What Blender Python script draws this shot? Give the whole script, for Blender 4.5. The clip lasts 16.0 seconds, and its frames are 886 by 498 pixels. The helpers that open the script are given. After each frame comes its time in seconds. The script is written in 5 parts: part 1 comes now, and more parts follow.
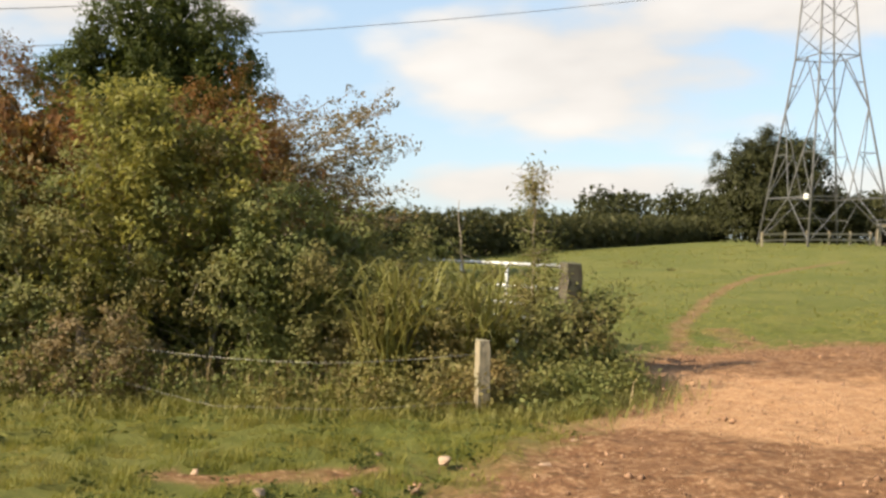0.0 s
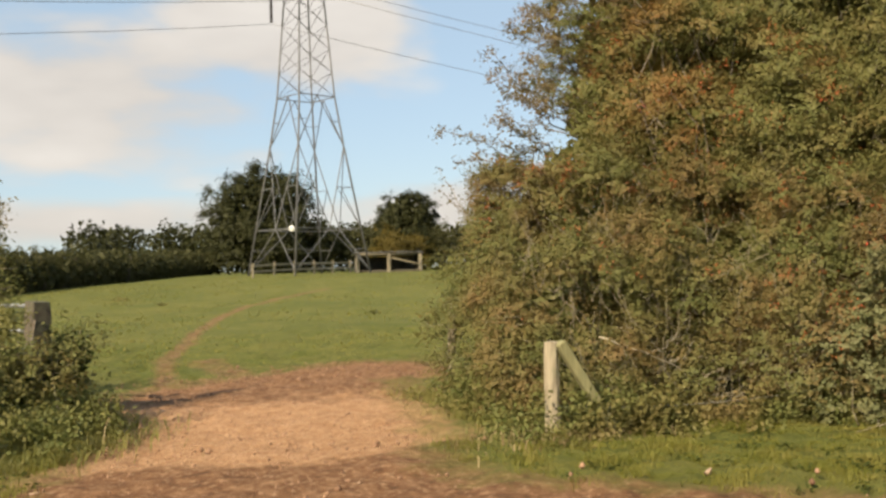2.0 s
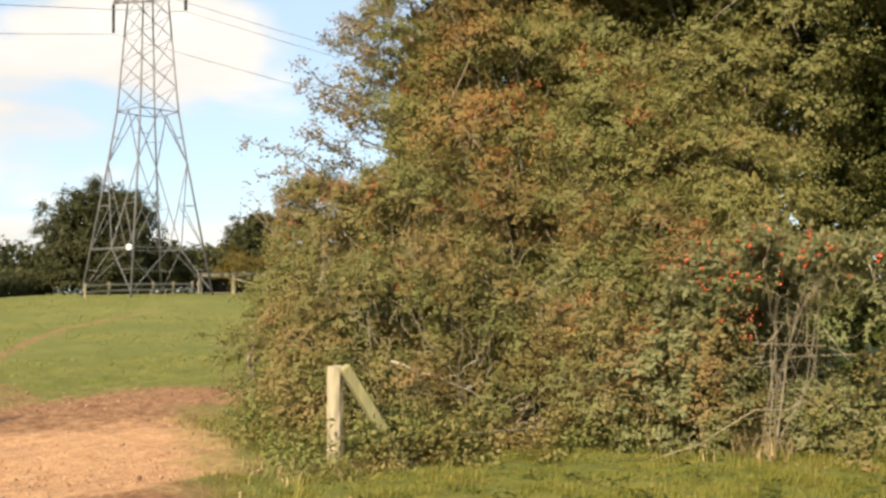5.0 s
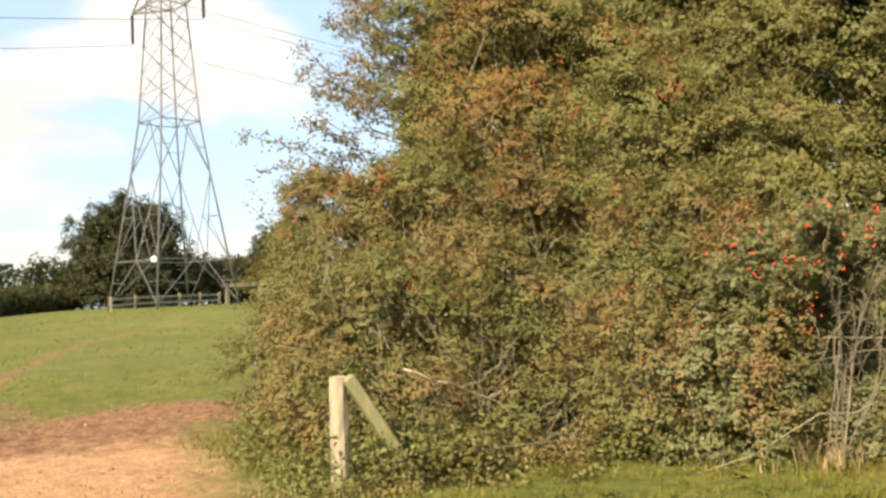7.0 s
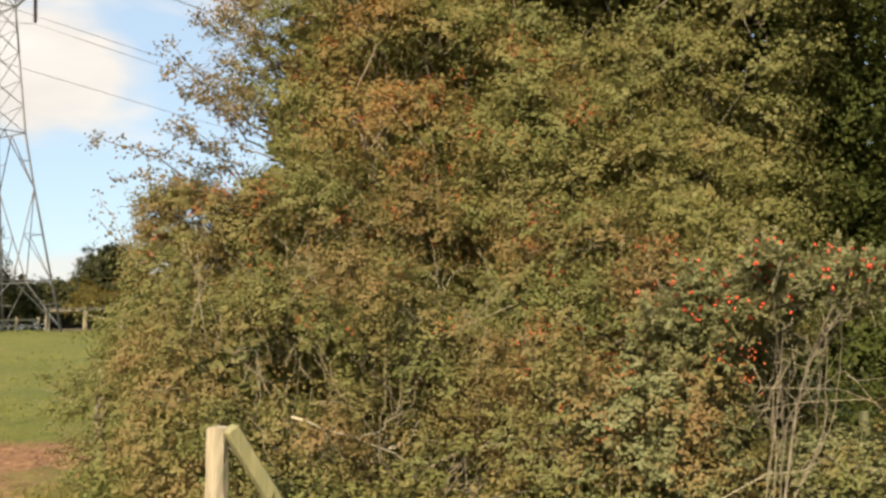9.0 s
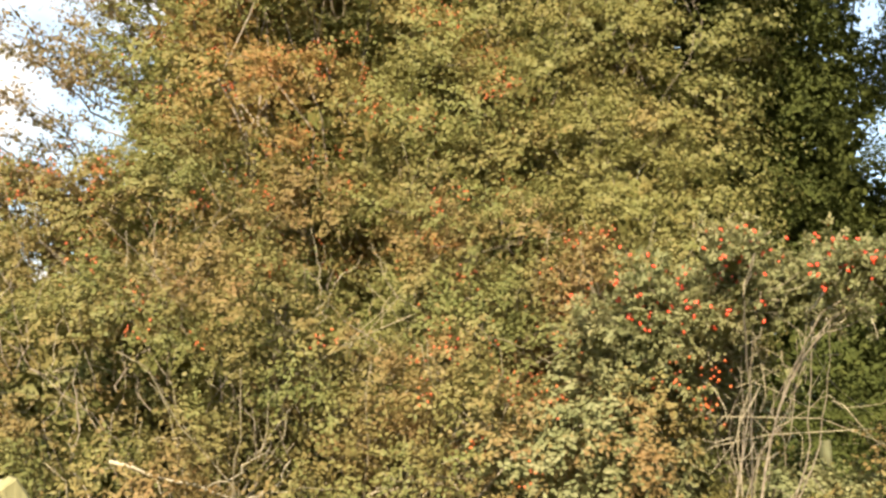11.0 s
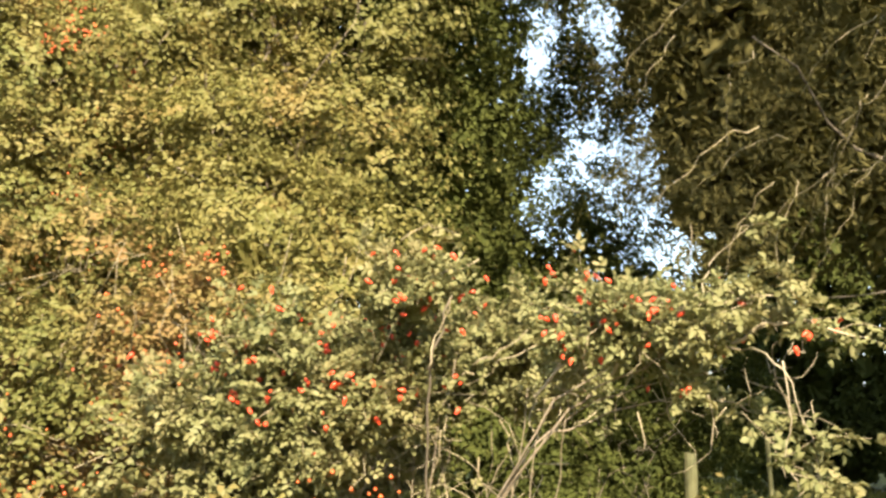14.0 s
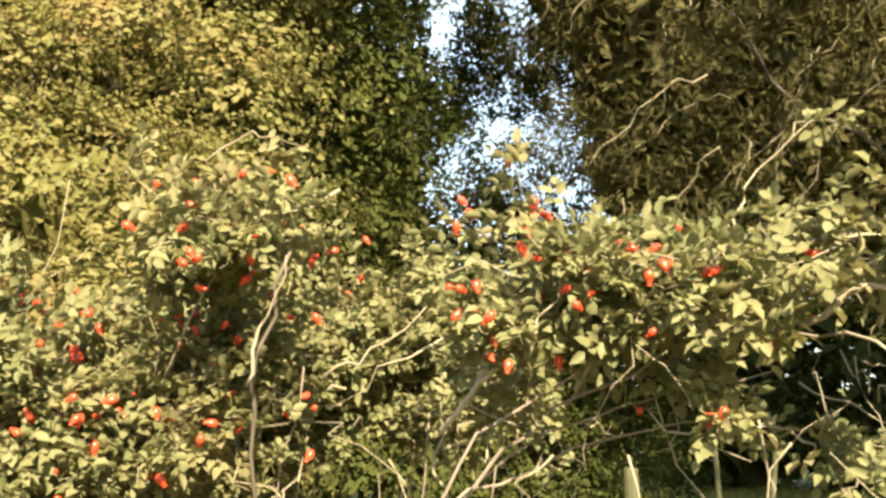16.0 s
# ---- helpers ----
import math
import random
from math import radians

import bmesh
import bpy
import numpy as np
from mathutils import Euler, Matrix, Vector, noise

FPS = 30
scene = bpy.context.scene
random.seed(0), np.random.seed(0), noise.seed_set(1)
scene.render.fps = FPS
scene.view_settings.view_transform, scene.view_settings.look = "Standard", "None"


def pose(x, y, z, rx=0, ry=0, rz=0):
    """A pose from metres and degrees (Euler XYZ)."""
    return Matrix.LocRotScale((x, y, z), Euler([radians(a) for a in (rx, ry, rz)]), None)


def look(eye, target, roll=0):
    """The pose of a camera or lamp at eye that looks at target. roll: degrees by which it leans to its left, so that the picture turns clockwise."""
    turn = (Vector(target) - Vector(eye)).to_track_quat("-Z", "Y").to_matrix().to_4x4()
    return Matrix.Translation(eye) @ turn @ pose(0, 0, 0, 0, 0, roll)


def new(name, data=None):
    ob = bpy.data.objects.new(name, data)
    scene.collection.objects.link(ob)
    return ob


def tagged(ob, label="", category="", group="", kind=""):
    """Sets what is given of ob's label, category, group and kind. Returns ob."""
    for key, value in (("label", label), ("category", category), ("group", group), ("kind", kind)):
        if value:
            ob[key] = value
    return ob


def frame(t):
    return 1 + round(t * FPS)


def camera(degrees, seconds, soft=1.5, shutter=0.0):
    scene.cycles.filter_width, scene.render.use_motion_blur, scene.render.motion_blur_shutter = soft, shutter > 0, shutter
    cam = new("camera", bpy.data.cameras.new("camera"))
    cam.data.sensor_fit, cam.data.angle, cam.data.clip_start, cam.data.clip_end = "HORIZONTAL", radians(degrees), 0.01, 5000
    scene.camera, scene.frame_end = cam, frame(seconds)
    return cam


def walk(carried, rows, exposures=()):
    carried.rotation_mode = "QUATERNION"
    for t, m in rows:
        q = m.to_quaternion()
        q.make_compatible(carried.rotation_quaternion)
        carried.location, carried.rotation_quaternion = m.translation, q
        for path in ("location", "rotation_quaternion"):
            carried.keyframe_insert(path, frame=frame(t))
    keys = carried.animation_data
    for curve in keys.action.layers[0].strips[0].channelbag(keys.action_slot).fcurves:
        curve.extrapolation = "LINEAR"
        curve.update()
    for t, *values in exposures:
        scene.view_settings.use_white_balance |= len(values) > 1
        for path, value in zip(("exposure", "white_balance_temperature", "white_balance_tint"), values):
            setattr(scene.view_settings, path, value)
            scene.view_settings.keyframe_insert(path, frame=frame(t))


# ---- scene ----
cam = camera(48.0, 16.0, 2.8)
METRES, EYE, TILT, LEAN, TURN = 10.0, 1.6, 0.0, 0.0, 0.0
PATH = [
    (0, (-0.391, -0.607, 1.801), (-0.371, 1.392, 1.769), 0.9),
    (0.5, (-0.195, -0.649, 1.749), (0.096, 1.33, 1.726), -0.7),
    (1, (-0.125, -0.559, 1.746), (0.432, 1.362, 1.727), -1.1),
    (1.5, (-0.137, -0.521, 1.739), (0.602, 1.337, 1.718), -0.6),
    (2, (-0.095, -0.552, 1.756), (0.872, 1.198, 1.79), -1.3),
    (2.5, (0.087, -0.385, 1.737), (1.231, 1.253, 1.834), -1.8),
    (3, (0.171, -0.432, 1.739), (1.412, 1.133, 1.845), -2.9),
    (3.5, (0.21, -0.426, 1.75), (1.384, 1.19, 1.859), -3.5),
    (4, (0.328, -0.466, 1.741), (1.513, 1.139, 1.869), -1.4),
    (4.2, (0.395, -0.455, 1.732), (1.602, 1.135, 1.851), -1.8),
    (6.3, (1.539, -0.083, 1.644), (2.722, 1.53, 1.669), 1.8),
    (6.5, (1.564, 0.021, 1.65), (2.741, 1.637, 1.705), -0.9),
    (7, (1.639, 0.403, 1.621), (2.792, 2.035, 1.711), -2.2),
    (7.5, (1.711, 0.797, 1.639), (2.832, 2.449, 1.756), -1.5),
    (8, (1.609, 1.11, 1.611), (2.645, 2.816, 1.729), -0.1),
    (8.5, (1.702, 1.427, 1.694), (2.947, 2.985, 1.843), -1.6),
    (8.7, (1.787, 1.549, 1.679), (3.135, 3.019, 1.822), -0.9),
    (10.8, (3.248, 2.843, 1.621), (4.755, 4.146, 1.792), -0.7),
    (11, (3.376, 2.9, 1.612), (4.902, 4.18, 1.795), -0.7),
    (11.5, (3.817, 3.201, 1.602), (5.508, 4.238, 1.858), 1.4),
    (12, (4.098, 3.423, 1.629), (5.915, 4.213, 1.905), -0.5),
    (12.5, (4.526, 3.569, 1.654), (6.317, 4.431, 1.872), -0.4),
    (13, (4.96, 3.747, 1.679), (6.816, 4.452, 1.92), 0.2),
    (13.5, (5.396, 3.909, 1.669), (7.279, 4.527, 1.936), -1.9),
    (14, (5.756, 4.106, 1.753), (7.619, 4.77, 2.045), 0.4),
    (14.5, (6.117, 4.301, 1.772), (8.022, 4.84, 2.058), -0.7),
    (15, (6.543, 4.383, 1.735), (8.466, 4.848, 2.028), -1.9),
    (15.5, (6.856, 4.415, 1.822), (8.755, 4.964, 2.127), -2.1),
    (15.8, (7.081, 4.509, 1.817), (8.994, 5.007, 2.117), -3.1),
    (16, (7.201, 4.466, 1.814), (9.118, 4.955, 2.108), -1.3),
]
EXPOSURE = [(0.0, 1.15, 6600, 10), (1.0, 0.78, 6650, 10), (1.7, 0.8, 6700, 10), (2.5, 0.98, 6750, 10), (4.2, 1.08, 6750, 10), (6.3, 1.58, 6750, 10), (7.0, 1.42, 6750, 10), (8.0, 1.08, 6750, 10), (8.7, 1.1, 6750, 10), (10.8, 1.8, 6700, 10), (12.5, 2.08, 6850, 10), (16.0, 2.22, 7050, 10)]
walk(cam, [(t, look(eye, target, roll)) for t, eye, target, roll in PATH], EXPOSURE)

# ---- sky and sun ----
SUN_FROM = Vector((-0.88, -0.40, 0.66)).normalized()
sun_elevation = math.asin(SUN_FROM.z)
sun_data = bpy.data.lights.new("sun", "SUN")
sun_data.energy, sun_data.angle, sun_data.color = 5.25, radians(0.6), (1.0, 0.86, 0.64)
sun = new("sun", sun_data)
sun.matrix_world = look((0, 0, 60), Vector((0, 0, 60)) - SUN_FROM)

world = bpy.data.worlds.new("sky")
scene.world = world
world.use_nodes = True
wn, wl = world.node_tree.nodes, world.node_tree.links
wn.clear()


def wnode(kind, **sets):
    n = wn.new(kind)
    for k, v in sets.items():
        n.inputs[k].default_value = v
    return n


def wmath(op, a, b=None, clamp=False):
    n = wn.new("ShaderNodeMath")
    n.operation, n.use_clamp = op, clamp
    for i, v in enumerate((a, b)):
        if v is None:
            continue
        if isinstance(v, (int, float)):
            n.inputs[i].default_value = v
        else:
            wl.new(v, n.inputs[i])
    return n.outputs[0]


sky = wn.new("ShaderNodeTexSky")
sky.sky_type, sky.sun_disc = "NISHITA", False
sky.sun_elevation, sky.sun_rotation = sun_elevation, math.atan2(SUN_FROM.x, SUN_FROM.y)
sky.air_density, sky.dust_density, sky.ozone_density = 1.0, 0.6, 2.0
coord = wn.new("ShaderNodeTexCoord")
sep = wn.new("ShaderNodeSeparateXYZ")
wl.new(coord.outputs["Generated"], sep.inputs[0])
elev = wmath("ARCSINE", sep.outputs[2])
azim = wmath("ARCTAN2", sep.outputs[0], sep.outputs[1])
flat = wn.new("ShaderNodeCombineXYZ")
wl.new(azim, flat.inputs[0])
wl.new(wmath("MULTIPLY", elev, 2.6), flat.inputs[1])
puff = wnode("ShaderNodeTexNoise", Scale=3.6, Detail=3.5, Roughness=0.5, Distortion=0.15)
wl.new(flat.outputs[0], puff.inputs["Vector"])
wisp = wnode("ShaderNodeTexNoise", Scale=11.0, Detail=4.0, Roughness=0.5)
wl.new(flat.outputs[0], wisp.inputs["Vector"])
noise_sum = wmath("ADD", wmath("MULTIPLY", puff.outputs["Fac"], 0.8), wmath("MULTIPLY", wisp.outputs["Fac"], 0.2))


def bank(az, el, raz, rel):
    """An elongated cloud bank about a direction: 1 in its middle, 0 at its rim and below."""
    u = wmath("DIVIDE", wmath("SUBTRACT", azim, radians(az)), radians(raz))
    v = wmath("DIVIDE", wmath("SUBTRACT", elev, radians(el)), radians(rel))
    d = wmath("ADD", wmath("MULTIPLY", u, u), wmath("MULTIPLY", v, v))
    return wmath("MAXIMUM", wmath("SUBTRACT", 1.0, d), -0.6)


banks = bank(10, 9.8, 15, 5.2)
for b in ((-18, 12.5, 12, 4.2), (20, 13.5, 9, 5), (8, 2.6, 17, 1.7), (34, 3.2, 14, 2.6), (46, 20, 20, 4), (-8, 20, 26, 5), (130, 16, 34, 7), (-110, 20, 60, 9), (180, 30, 60, 12)):
    banks = wmath("MAXIMUM", banks, bank(*b))
cover = wmath("ADD", wmath("MULTIPLY", banks, 0.55), wmath("MULTIPLY", wmath("SUBTRACT", noise_sum, 0.5), 2.6))
soft_edge = wn.new("ShaderNodeMapRange")
soft_edge.interpolation_type = "SMOOTHSTEP"
wl.new(cover, soft_edge.inputs["Value"])
soft_edge.inputs["From Min"].default_value, soft_edge.inputs["From Max"].default_value = -0.02, 0.42
cloud_tone = wn.new("ShaderNodeValToRGB")
cloud_tone.color_ramp.elements[0].position, cloud_tone.color_ramp.elements[0].color = 0.36, (6.6, 6.15, 5.7, 1)
cloud_tone.color_ramp.elements[1].position, cloud_tone.color_ramp.elements[1].color = 0.66, (8.9, 8.4, 7.8, 1)
wl.new(noise_sum, cloud_tone.inputs[0])
blend = wn.new("ShaderNodeMix")
blend.data_type = "RGBA"
wl.new(wmath("MULTIPLY", soft_edge.outputs[0], 0.93), blend.inputs["Factor"])
haze = wn.new("ShaderNodeMix")
haze.data_type = "RGBA"
haze.inputs["Factor"].default_value = 0.42
haze.inputs["B"].default_value = (7.8, 10.0, 12.0, 1)
wl.new(sky.outputs[0], haze.inputs["A"])
wl.new(haze.outputs["Result"], blend.inputs["A"])
wl.new(cloud_tone.outputs[0], blend.inputs["B"])
background = wnode("ShaderNodeBackground", Strength=0.056)
wl.new(blend.outputs["Result"], background.inputs[0])
wl.new(background.outputs[0], wn.new("ShaderNodeOutputWorld").inputs[0])

# ---- materials ----


class Mat:
    """A small builder of node materials."""

    def __init__(self, name):
        self.m = bpy.data.materials.new(name)
        self.m.use_nodes = True
        self.n, self.l = self.m.node_tree.nodes, self.m.node_tree.links
        self.bsdf = self.n["Principled BSDF"]
        self.out = self.n["Material Output"]

    def put(self, value, socket):
        if isinstance(value, (int, float)):
            socket.default_value = value
        elif isinstance(value, tuple):
            socket.default_value = (*value, 1)
        else:
            self.l.new(value, socket)

    def noise(self, scale, detail=4.0, rough=0.6, stretch=None, distortion=0.0):
        t = self.n.new("ShaderNodeTexNoise")
        for k, v in (("Scale", scale), ("Detail", detail), ("Roughness", rough), ("Distortion", distortion)):
            t.inputs[k].default_value = v
        c = self.n.new("ShaderNodeTexCoord").outputs["Object"]
        if stretch:
            mp = self.n.new("ShaderNodeMapping")
            mp.inputs["Scale"].default_value = stretch
            self.l.new(c, mp.inputs[0])
            c = mp.outputs[0]
        self.l.new(c, t.inputs["Vector"])
        return t.outputs["Fac"]

    def ramp(self, fac, *stops):
        r = self.n.new("ShaderNodeValToRGB")
        e = r.color_ramp.elements
        while len(e) < len(stops):
            e.new(0.5)
        for el, (p, c) in zip(e, stops):
            el.position, el.color = p, (*c, 1) if isinstance(c, tuple) else (c, c, c, 1)
        self.l.new(fac, r.inputs[0])
        return r.outputs[0]

    def mix(self, fac, a, b, mode="MIX"):
        x = self.n.new("ShaderNodeMix")
        x.data_type, x.blend_type = "RGBA", mode
        self.put(fac, x.inputs["Factor"])
        self.put(a, x.inputs["A"])
        self.put(b, x.inputs["B"])
        return x.outputs["Result"]

    def bump(self, height, strength=0.4, distance=0.02):
        b = self.n.new("ShaderNodeBump")
        b.inputs["Strength"].default_value, b.inputs["Distance"].default_value = strength, distance
        self.l.new(height, b.inputs["Height"])
        self.l.new(b.outputs[0], self.bsdf.inputs["Normal"])

    def island(self):
        return self.n.new("ShaderNodeNewGeometry").outputs["Random Per Island"]

    def attr(self, name):
        a = self.n.new("ShaderNodeAttribute")
        a.attribute_name = name
        return a.outputs["Fac"]

    def done(self, colour, rough=0.8, metal=0.0, spec=None):
        self.put(colour, self.bsdf.inputs["Base Color"])
        self.put(rough, self.bsdf.inputs["Roughness"])
        self.bsdf.inputs["Metallic"].default_value = metal
        if spec is not None:
            self.bsdf.inputs["Specular IOR Level"].default_value = spec
        return self.m


def leaf_material(name, colours, patches=None, rough=0.5, through_light=0.42, patch_scale=0.7, patch_from=0.52):
    """Leaves: each one takes its own tint from the list; patches (a second list) come in drifts."""
    m = Mat(name)
    pick = m.n.new("ShaderNodeMath")
    pick.operation, pick.use_clamp = "MULTIPLY_ADD", True
    m.l.new(m.island(), pick.inputs[0])
    pick.inputs[1].default_value = 0.36
    m.l.new(m.ramp(m.noise(2.4, 3.0), (0.3, 0.0), (0.7, 0.7)), pick.inputs[2])
    rnd = pick.outputs[0]
    step = 1.0 / max(1, len(colours) - 1)
    col = m.ramp(rnd, *[(i * step, c) for i, c in enumerate(colours)])
    if patches:
        step = 1.0 / max(1, len(patches) - 1)
        other = m.ramp(rnd, *[(i * step, c) for i, c in enumerate(patches)])
        where = m.ramp(m.noise(patch_scale, 4.0, 0.65), (patch_from, 0.0), (patch_from + 0.2, 0.85))
        col = m.mix(where, col, other)
    col = m.mix(m.ramp(m.noise(2.2, 3.0), (0.3, 0.0), (0.75, 0.45)), col, (0.5, 0.47, 0.35), "MULTIPLY")
    m.done(col, rough, spec=0.16)
    tr = m.n.new("ShaderNodeBsdfTranslucent")
    m.l.new(m.mix(1.0, col, (1.0, 0.96, 0.78), "MULTIPLY"), tr.inputs["Color"])
    mx = m.n.new("ShaderNodeMixShader")
    mx.inputs[0].default_value = through_light
    m.l.new(m.bsdf.outputs[0], mx.inputs[1])
    m.l.new(tr.outputs[0], mx.inputs[2])
    m.l.new(mx.outputs[0], m.out.inputs[0])
    return m.m


def bark_material(name, dark, light, scale=30.0):
    m = Mat(name)
    n1 = m.noise(scale, 5.0, 0.7, (1, 1, 0.25))
    col = m.mix(m.ramp(m.noise(3.0), (0.4, 0.0), (0.7, 1.0)), m.ramp(n1, (0.3, dark), (0.7, light)), light)
    m.bump(n1, 0.6, 0.01)
    return m.done(col, 0.9)


def wood_material(name, dark, light):
    m = Mat(name)
    grain = m.noise(22.0, 5.0, 0.7, (1, 1, 0.06), 0.6)
    col = m.ramp(grain, (0.3, dark), (0.68, light))
    col = m.mix(m.ramp(m.noise(5.0), (0.5, 0.0), (0.75, 0.6)), col, (0.14, 0.15, 0.08))
    m.bump(grain, 0.7, 0.008)
    return m.done(col, 0.85)


BRAMBLE = leaf_material("bramble_leaf", [(0.106, 0.122, 0.040), (0.151, 0.163, 0.055), (0.200, 0.197, 0.072), (0.264, 0.226, 0.094)], [(0.220, 0.135, 0.064), (0.292, 0.175, 0.082), (0.209, 0.151, 0.062)], patch_from=0.45, patch_scale=0.9)
HAWTHORN = leaf_material("hawthorn_leaf", [(0.107, 0.125, 0.040), (0.155, 0.165, 0.053), (0.198, 0.194, 0.069), (0.251, 0.219, 0.086)], [(0.268, 0.174, 0.062), (0.342, 0.158, 0.062), (0.251, 0.173, 0.065)], patch_from=0.475, patch_scale=0.8)
YELLOWLEAF = leaf_material("yellowing_hawthorn_leaf", [(0.118, 0.128, 0.041), (0.168, 0.168, 0.055), (0.210, 0.196, 0.071), (0.265, 0.218, 0.088)], [(0.263, 0.180, 0.073), (0.284, 0.165, 0.069)], patch_from=0.56, patch_scale=1.1)
GREENLEAF = leaf_material("maple_leaf", [(0.094, 0.103, 0.036), (0.131, 0.138, 0.048), (0.175, 0.170, 0.061), (0.224, 0.196, 0.083)])
RUST = leaf_material("rusty_hawthorn_leaf", [(0.08, 0.085, 0.02), (0.16, 0.11, 0.03), (0.25, 0.12, 0.045)], [(0.23, 0.088, 0.038), (0.29, 0.115, 0.048), (0.17, 0.10, 0.035)], patch_scale=1.1, patch_from=0.42)
THINLEAF = leaf_material("withered_leaf", [(0.13, 0.12, 0.055), (0.22, 0.17, 0.085), (0.28, 0.19, 0.11)])
ROSE = leaf_material("rose_leaf", [(0.134, 0.153, 0.073), (0.182, 0.196, 0.090), (0.233, 0.231, 0.112), (0.301, 0.270, 0.146)], rough=0.5)
THICKET = leaf_material("thicket_leaf", [(0.098, 0.121, 0.037), (0.149, 0.170, 0.053), (0.201, 0.209, 0.071), (0.276, 0.251, 0.098)], [(0.218, 0.155, 0.069), (0.287, 0.201, 0.086), (0.184, 0.155, 0.057)], patch_from=0.48)
HEDGELEAF = leaf_material("hedge_leaf", [(0.062, 0.068, 0.028), (0.088, 0.09, 0.038), (0.118, 0.11, 0.05)], rough=0.6)
OAK = leaf_material("oak_leaf", [(0.035, 0.05, 0.012), (0.055, 0.07, 0.016), (0.085, 0.095, 0.02)], rough=0.6)
DARKLEAF = leaf_material("dark_leaf", [(0.045, 0.058, 0.016), (0.065, 0.08, 0.020), (0.095, 0.105, 0.027)], rough=0.8)
FARLEAF = leaf_material("far_leaf", [(0.030, 0.034, 0.011), (0.040, 0.043, 0.014), (0.055, 0.055, 0.019)], through_light=0.2, patch_scale=0.15)
AUTUMN = leaf_material("autumn_leaf", [(0.09, 0.08, 0.022), (0.14, 0.11, 0.028), (0.19, 0.135, 0.035)])
ASH = leaf_material("ash_leaf", [(0.156, 0.168, 0.041), (0.228, 0.222, 0.058), (0.336, 0.300, 0.078)])
WILLOW = leaf_material("willow_leaf", [(0.088, 0.082, 0.030), (0.106, 0.099, 0.037), (0.126, 0.116, 0.044), (0.152, 0.136, 0.054)], rough=0.7)
REED = leaf_material("coarse_grass", [(0.14, 0.15, 0.035), (0.23, 0.22, 0.065), (0.35, 0.31, 0.12)], rough=0.5)
GRASS = leaf_material("grass_blade", [(0.108, 0.126, 0.023), (0.162, 0.171, 0.032), (0.225, 0.211, 0.045), (0.306, 0.261, 0.081)], [(0.234, 0.211, 0.045), (0.315, 0.261, 0.081), (0.180, 0.171, 0.032)], patch_scale=1.3)
DRY = leaf_material("dry_stalk", [(0.18, 0.13, 0.06), (0.28, 0.21, 0.11), (0.38, 0.30, 0.17)], through_light=0.1)
TWIG = bark_material("twig_bark", (0.10, 0.075, 0.05), (0.25, 0.21, 0.16))
CANE = bark_material("cane_bark", (0.12, 0.095, 0.055), (0.29, 0.25, 0.17))
PALEBARK = bark_material("lichened_bark", (0.16, 0.135, 0.085), (0.38, 0.33, 0.235))
BARK = bark_material("trunk_bark", (0.05, 0.04, 0.028), (0.12, 0.10, 0.075), 12.0)
# darker copy of the mossy wood: the corner's shade is in its colour
SHADEDWOOD = wood_material("shaded_mossy_post", (0.038, 0.042, 0.017), (0.091, 0.087, 0.038))
POSTWOOD = wood_material("weathered_post", (0.17, 0.135, 0.085), (0.37, 0.315, 0.22))
MOSSWOOD = wood_material("mossy_rail", (0.107, 0.102, 0.041), (0.246, 0.221, 0.107))
OLDWOOD = wood_material("dark_gatepost", (0.035, 0.028, 0.02), (0.10, 0.08, 0.055))
m = Mat("galvanised_steel")
STEEL = m.done(m.ramp(m.noise(9.0), (0.3, (0.085, 0.085, 0.088)), (0.7, (0.17, 0.168, 0.168))), 0.65, 0.3)
m = Mat("gate_tube")
GATESTEEL = m.done(m.ramp(m.noise(7.0), (0.3, (0.33, 0.34, 0.35)), (0.7, (0.48, 0.49, 0.50))), 0.5, 0.5)
m = Mat("cable")
CABLE = m.done(m.ramp(m.noise(6.0), (0.3, (0.12, 0.12, 0.12)), (0.7, (0.24, 0.23, 0.22))), 0.5, 0.4)
m = Mat("fence_wire_zinc")
WIRE = m.done(m.ramp(m.noise(8.0), (0.3, (0.17, 0.16, 0.15)), (0.7, (0.30, 0.285, 0.265))), 0.5, 0.3)
m = Mat("insulator_glaze")
PORCELAIN = m.done((0.03, 0.022, 0.02), 0.25)
m = Mat("white_enamel")
ENAMEL = m.done((0.8, 0.8, 0.78), 0.4)
m = Mat("rose_hip")
HIP = m.done(m.mix(m.island(), (0.52, 0.028, 0.018), (0.62, 0.085, 0.03)), 0.28)
m = Mat("haw_berry")
HAW = m.done(m.mix(m.island(), (0.34, 0.06, 0.022), (0.46, 0.12, 0.03)), 0.4)
m = Mat("sandstone_rubble")
g = m.noise(14.0, 6.0, 0.7)
m.bump(g, 0.5, 0.02)
STONE = m.done(m.ramp(g, (0.3, (0.20, 0.125, 0.08)), (0.7, (0.42, 0.30, 0.205))), 0.9)
m = Mat("soil_clod")
CLOD = m.done(m.mix(m.island(), (0.12, 0.06, 0.032), (0.34, 0.2, 0.12)), 0.95)
m = Mat("rusty_roof_sheet")
ROOF = m.done(m.ramp(m.noise(3.0), (0.35, (0.14, 0.14, 0.15)), (0.7, (0.25, 0.23, 0.22))), 0.6, 0.3)

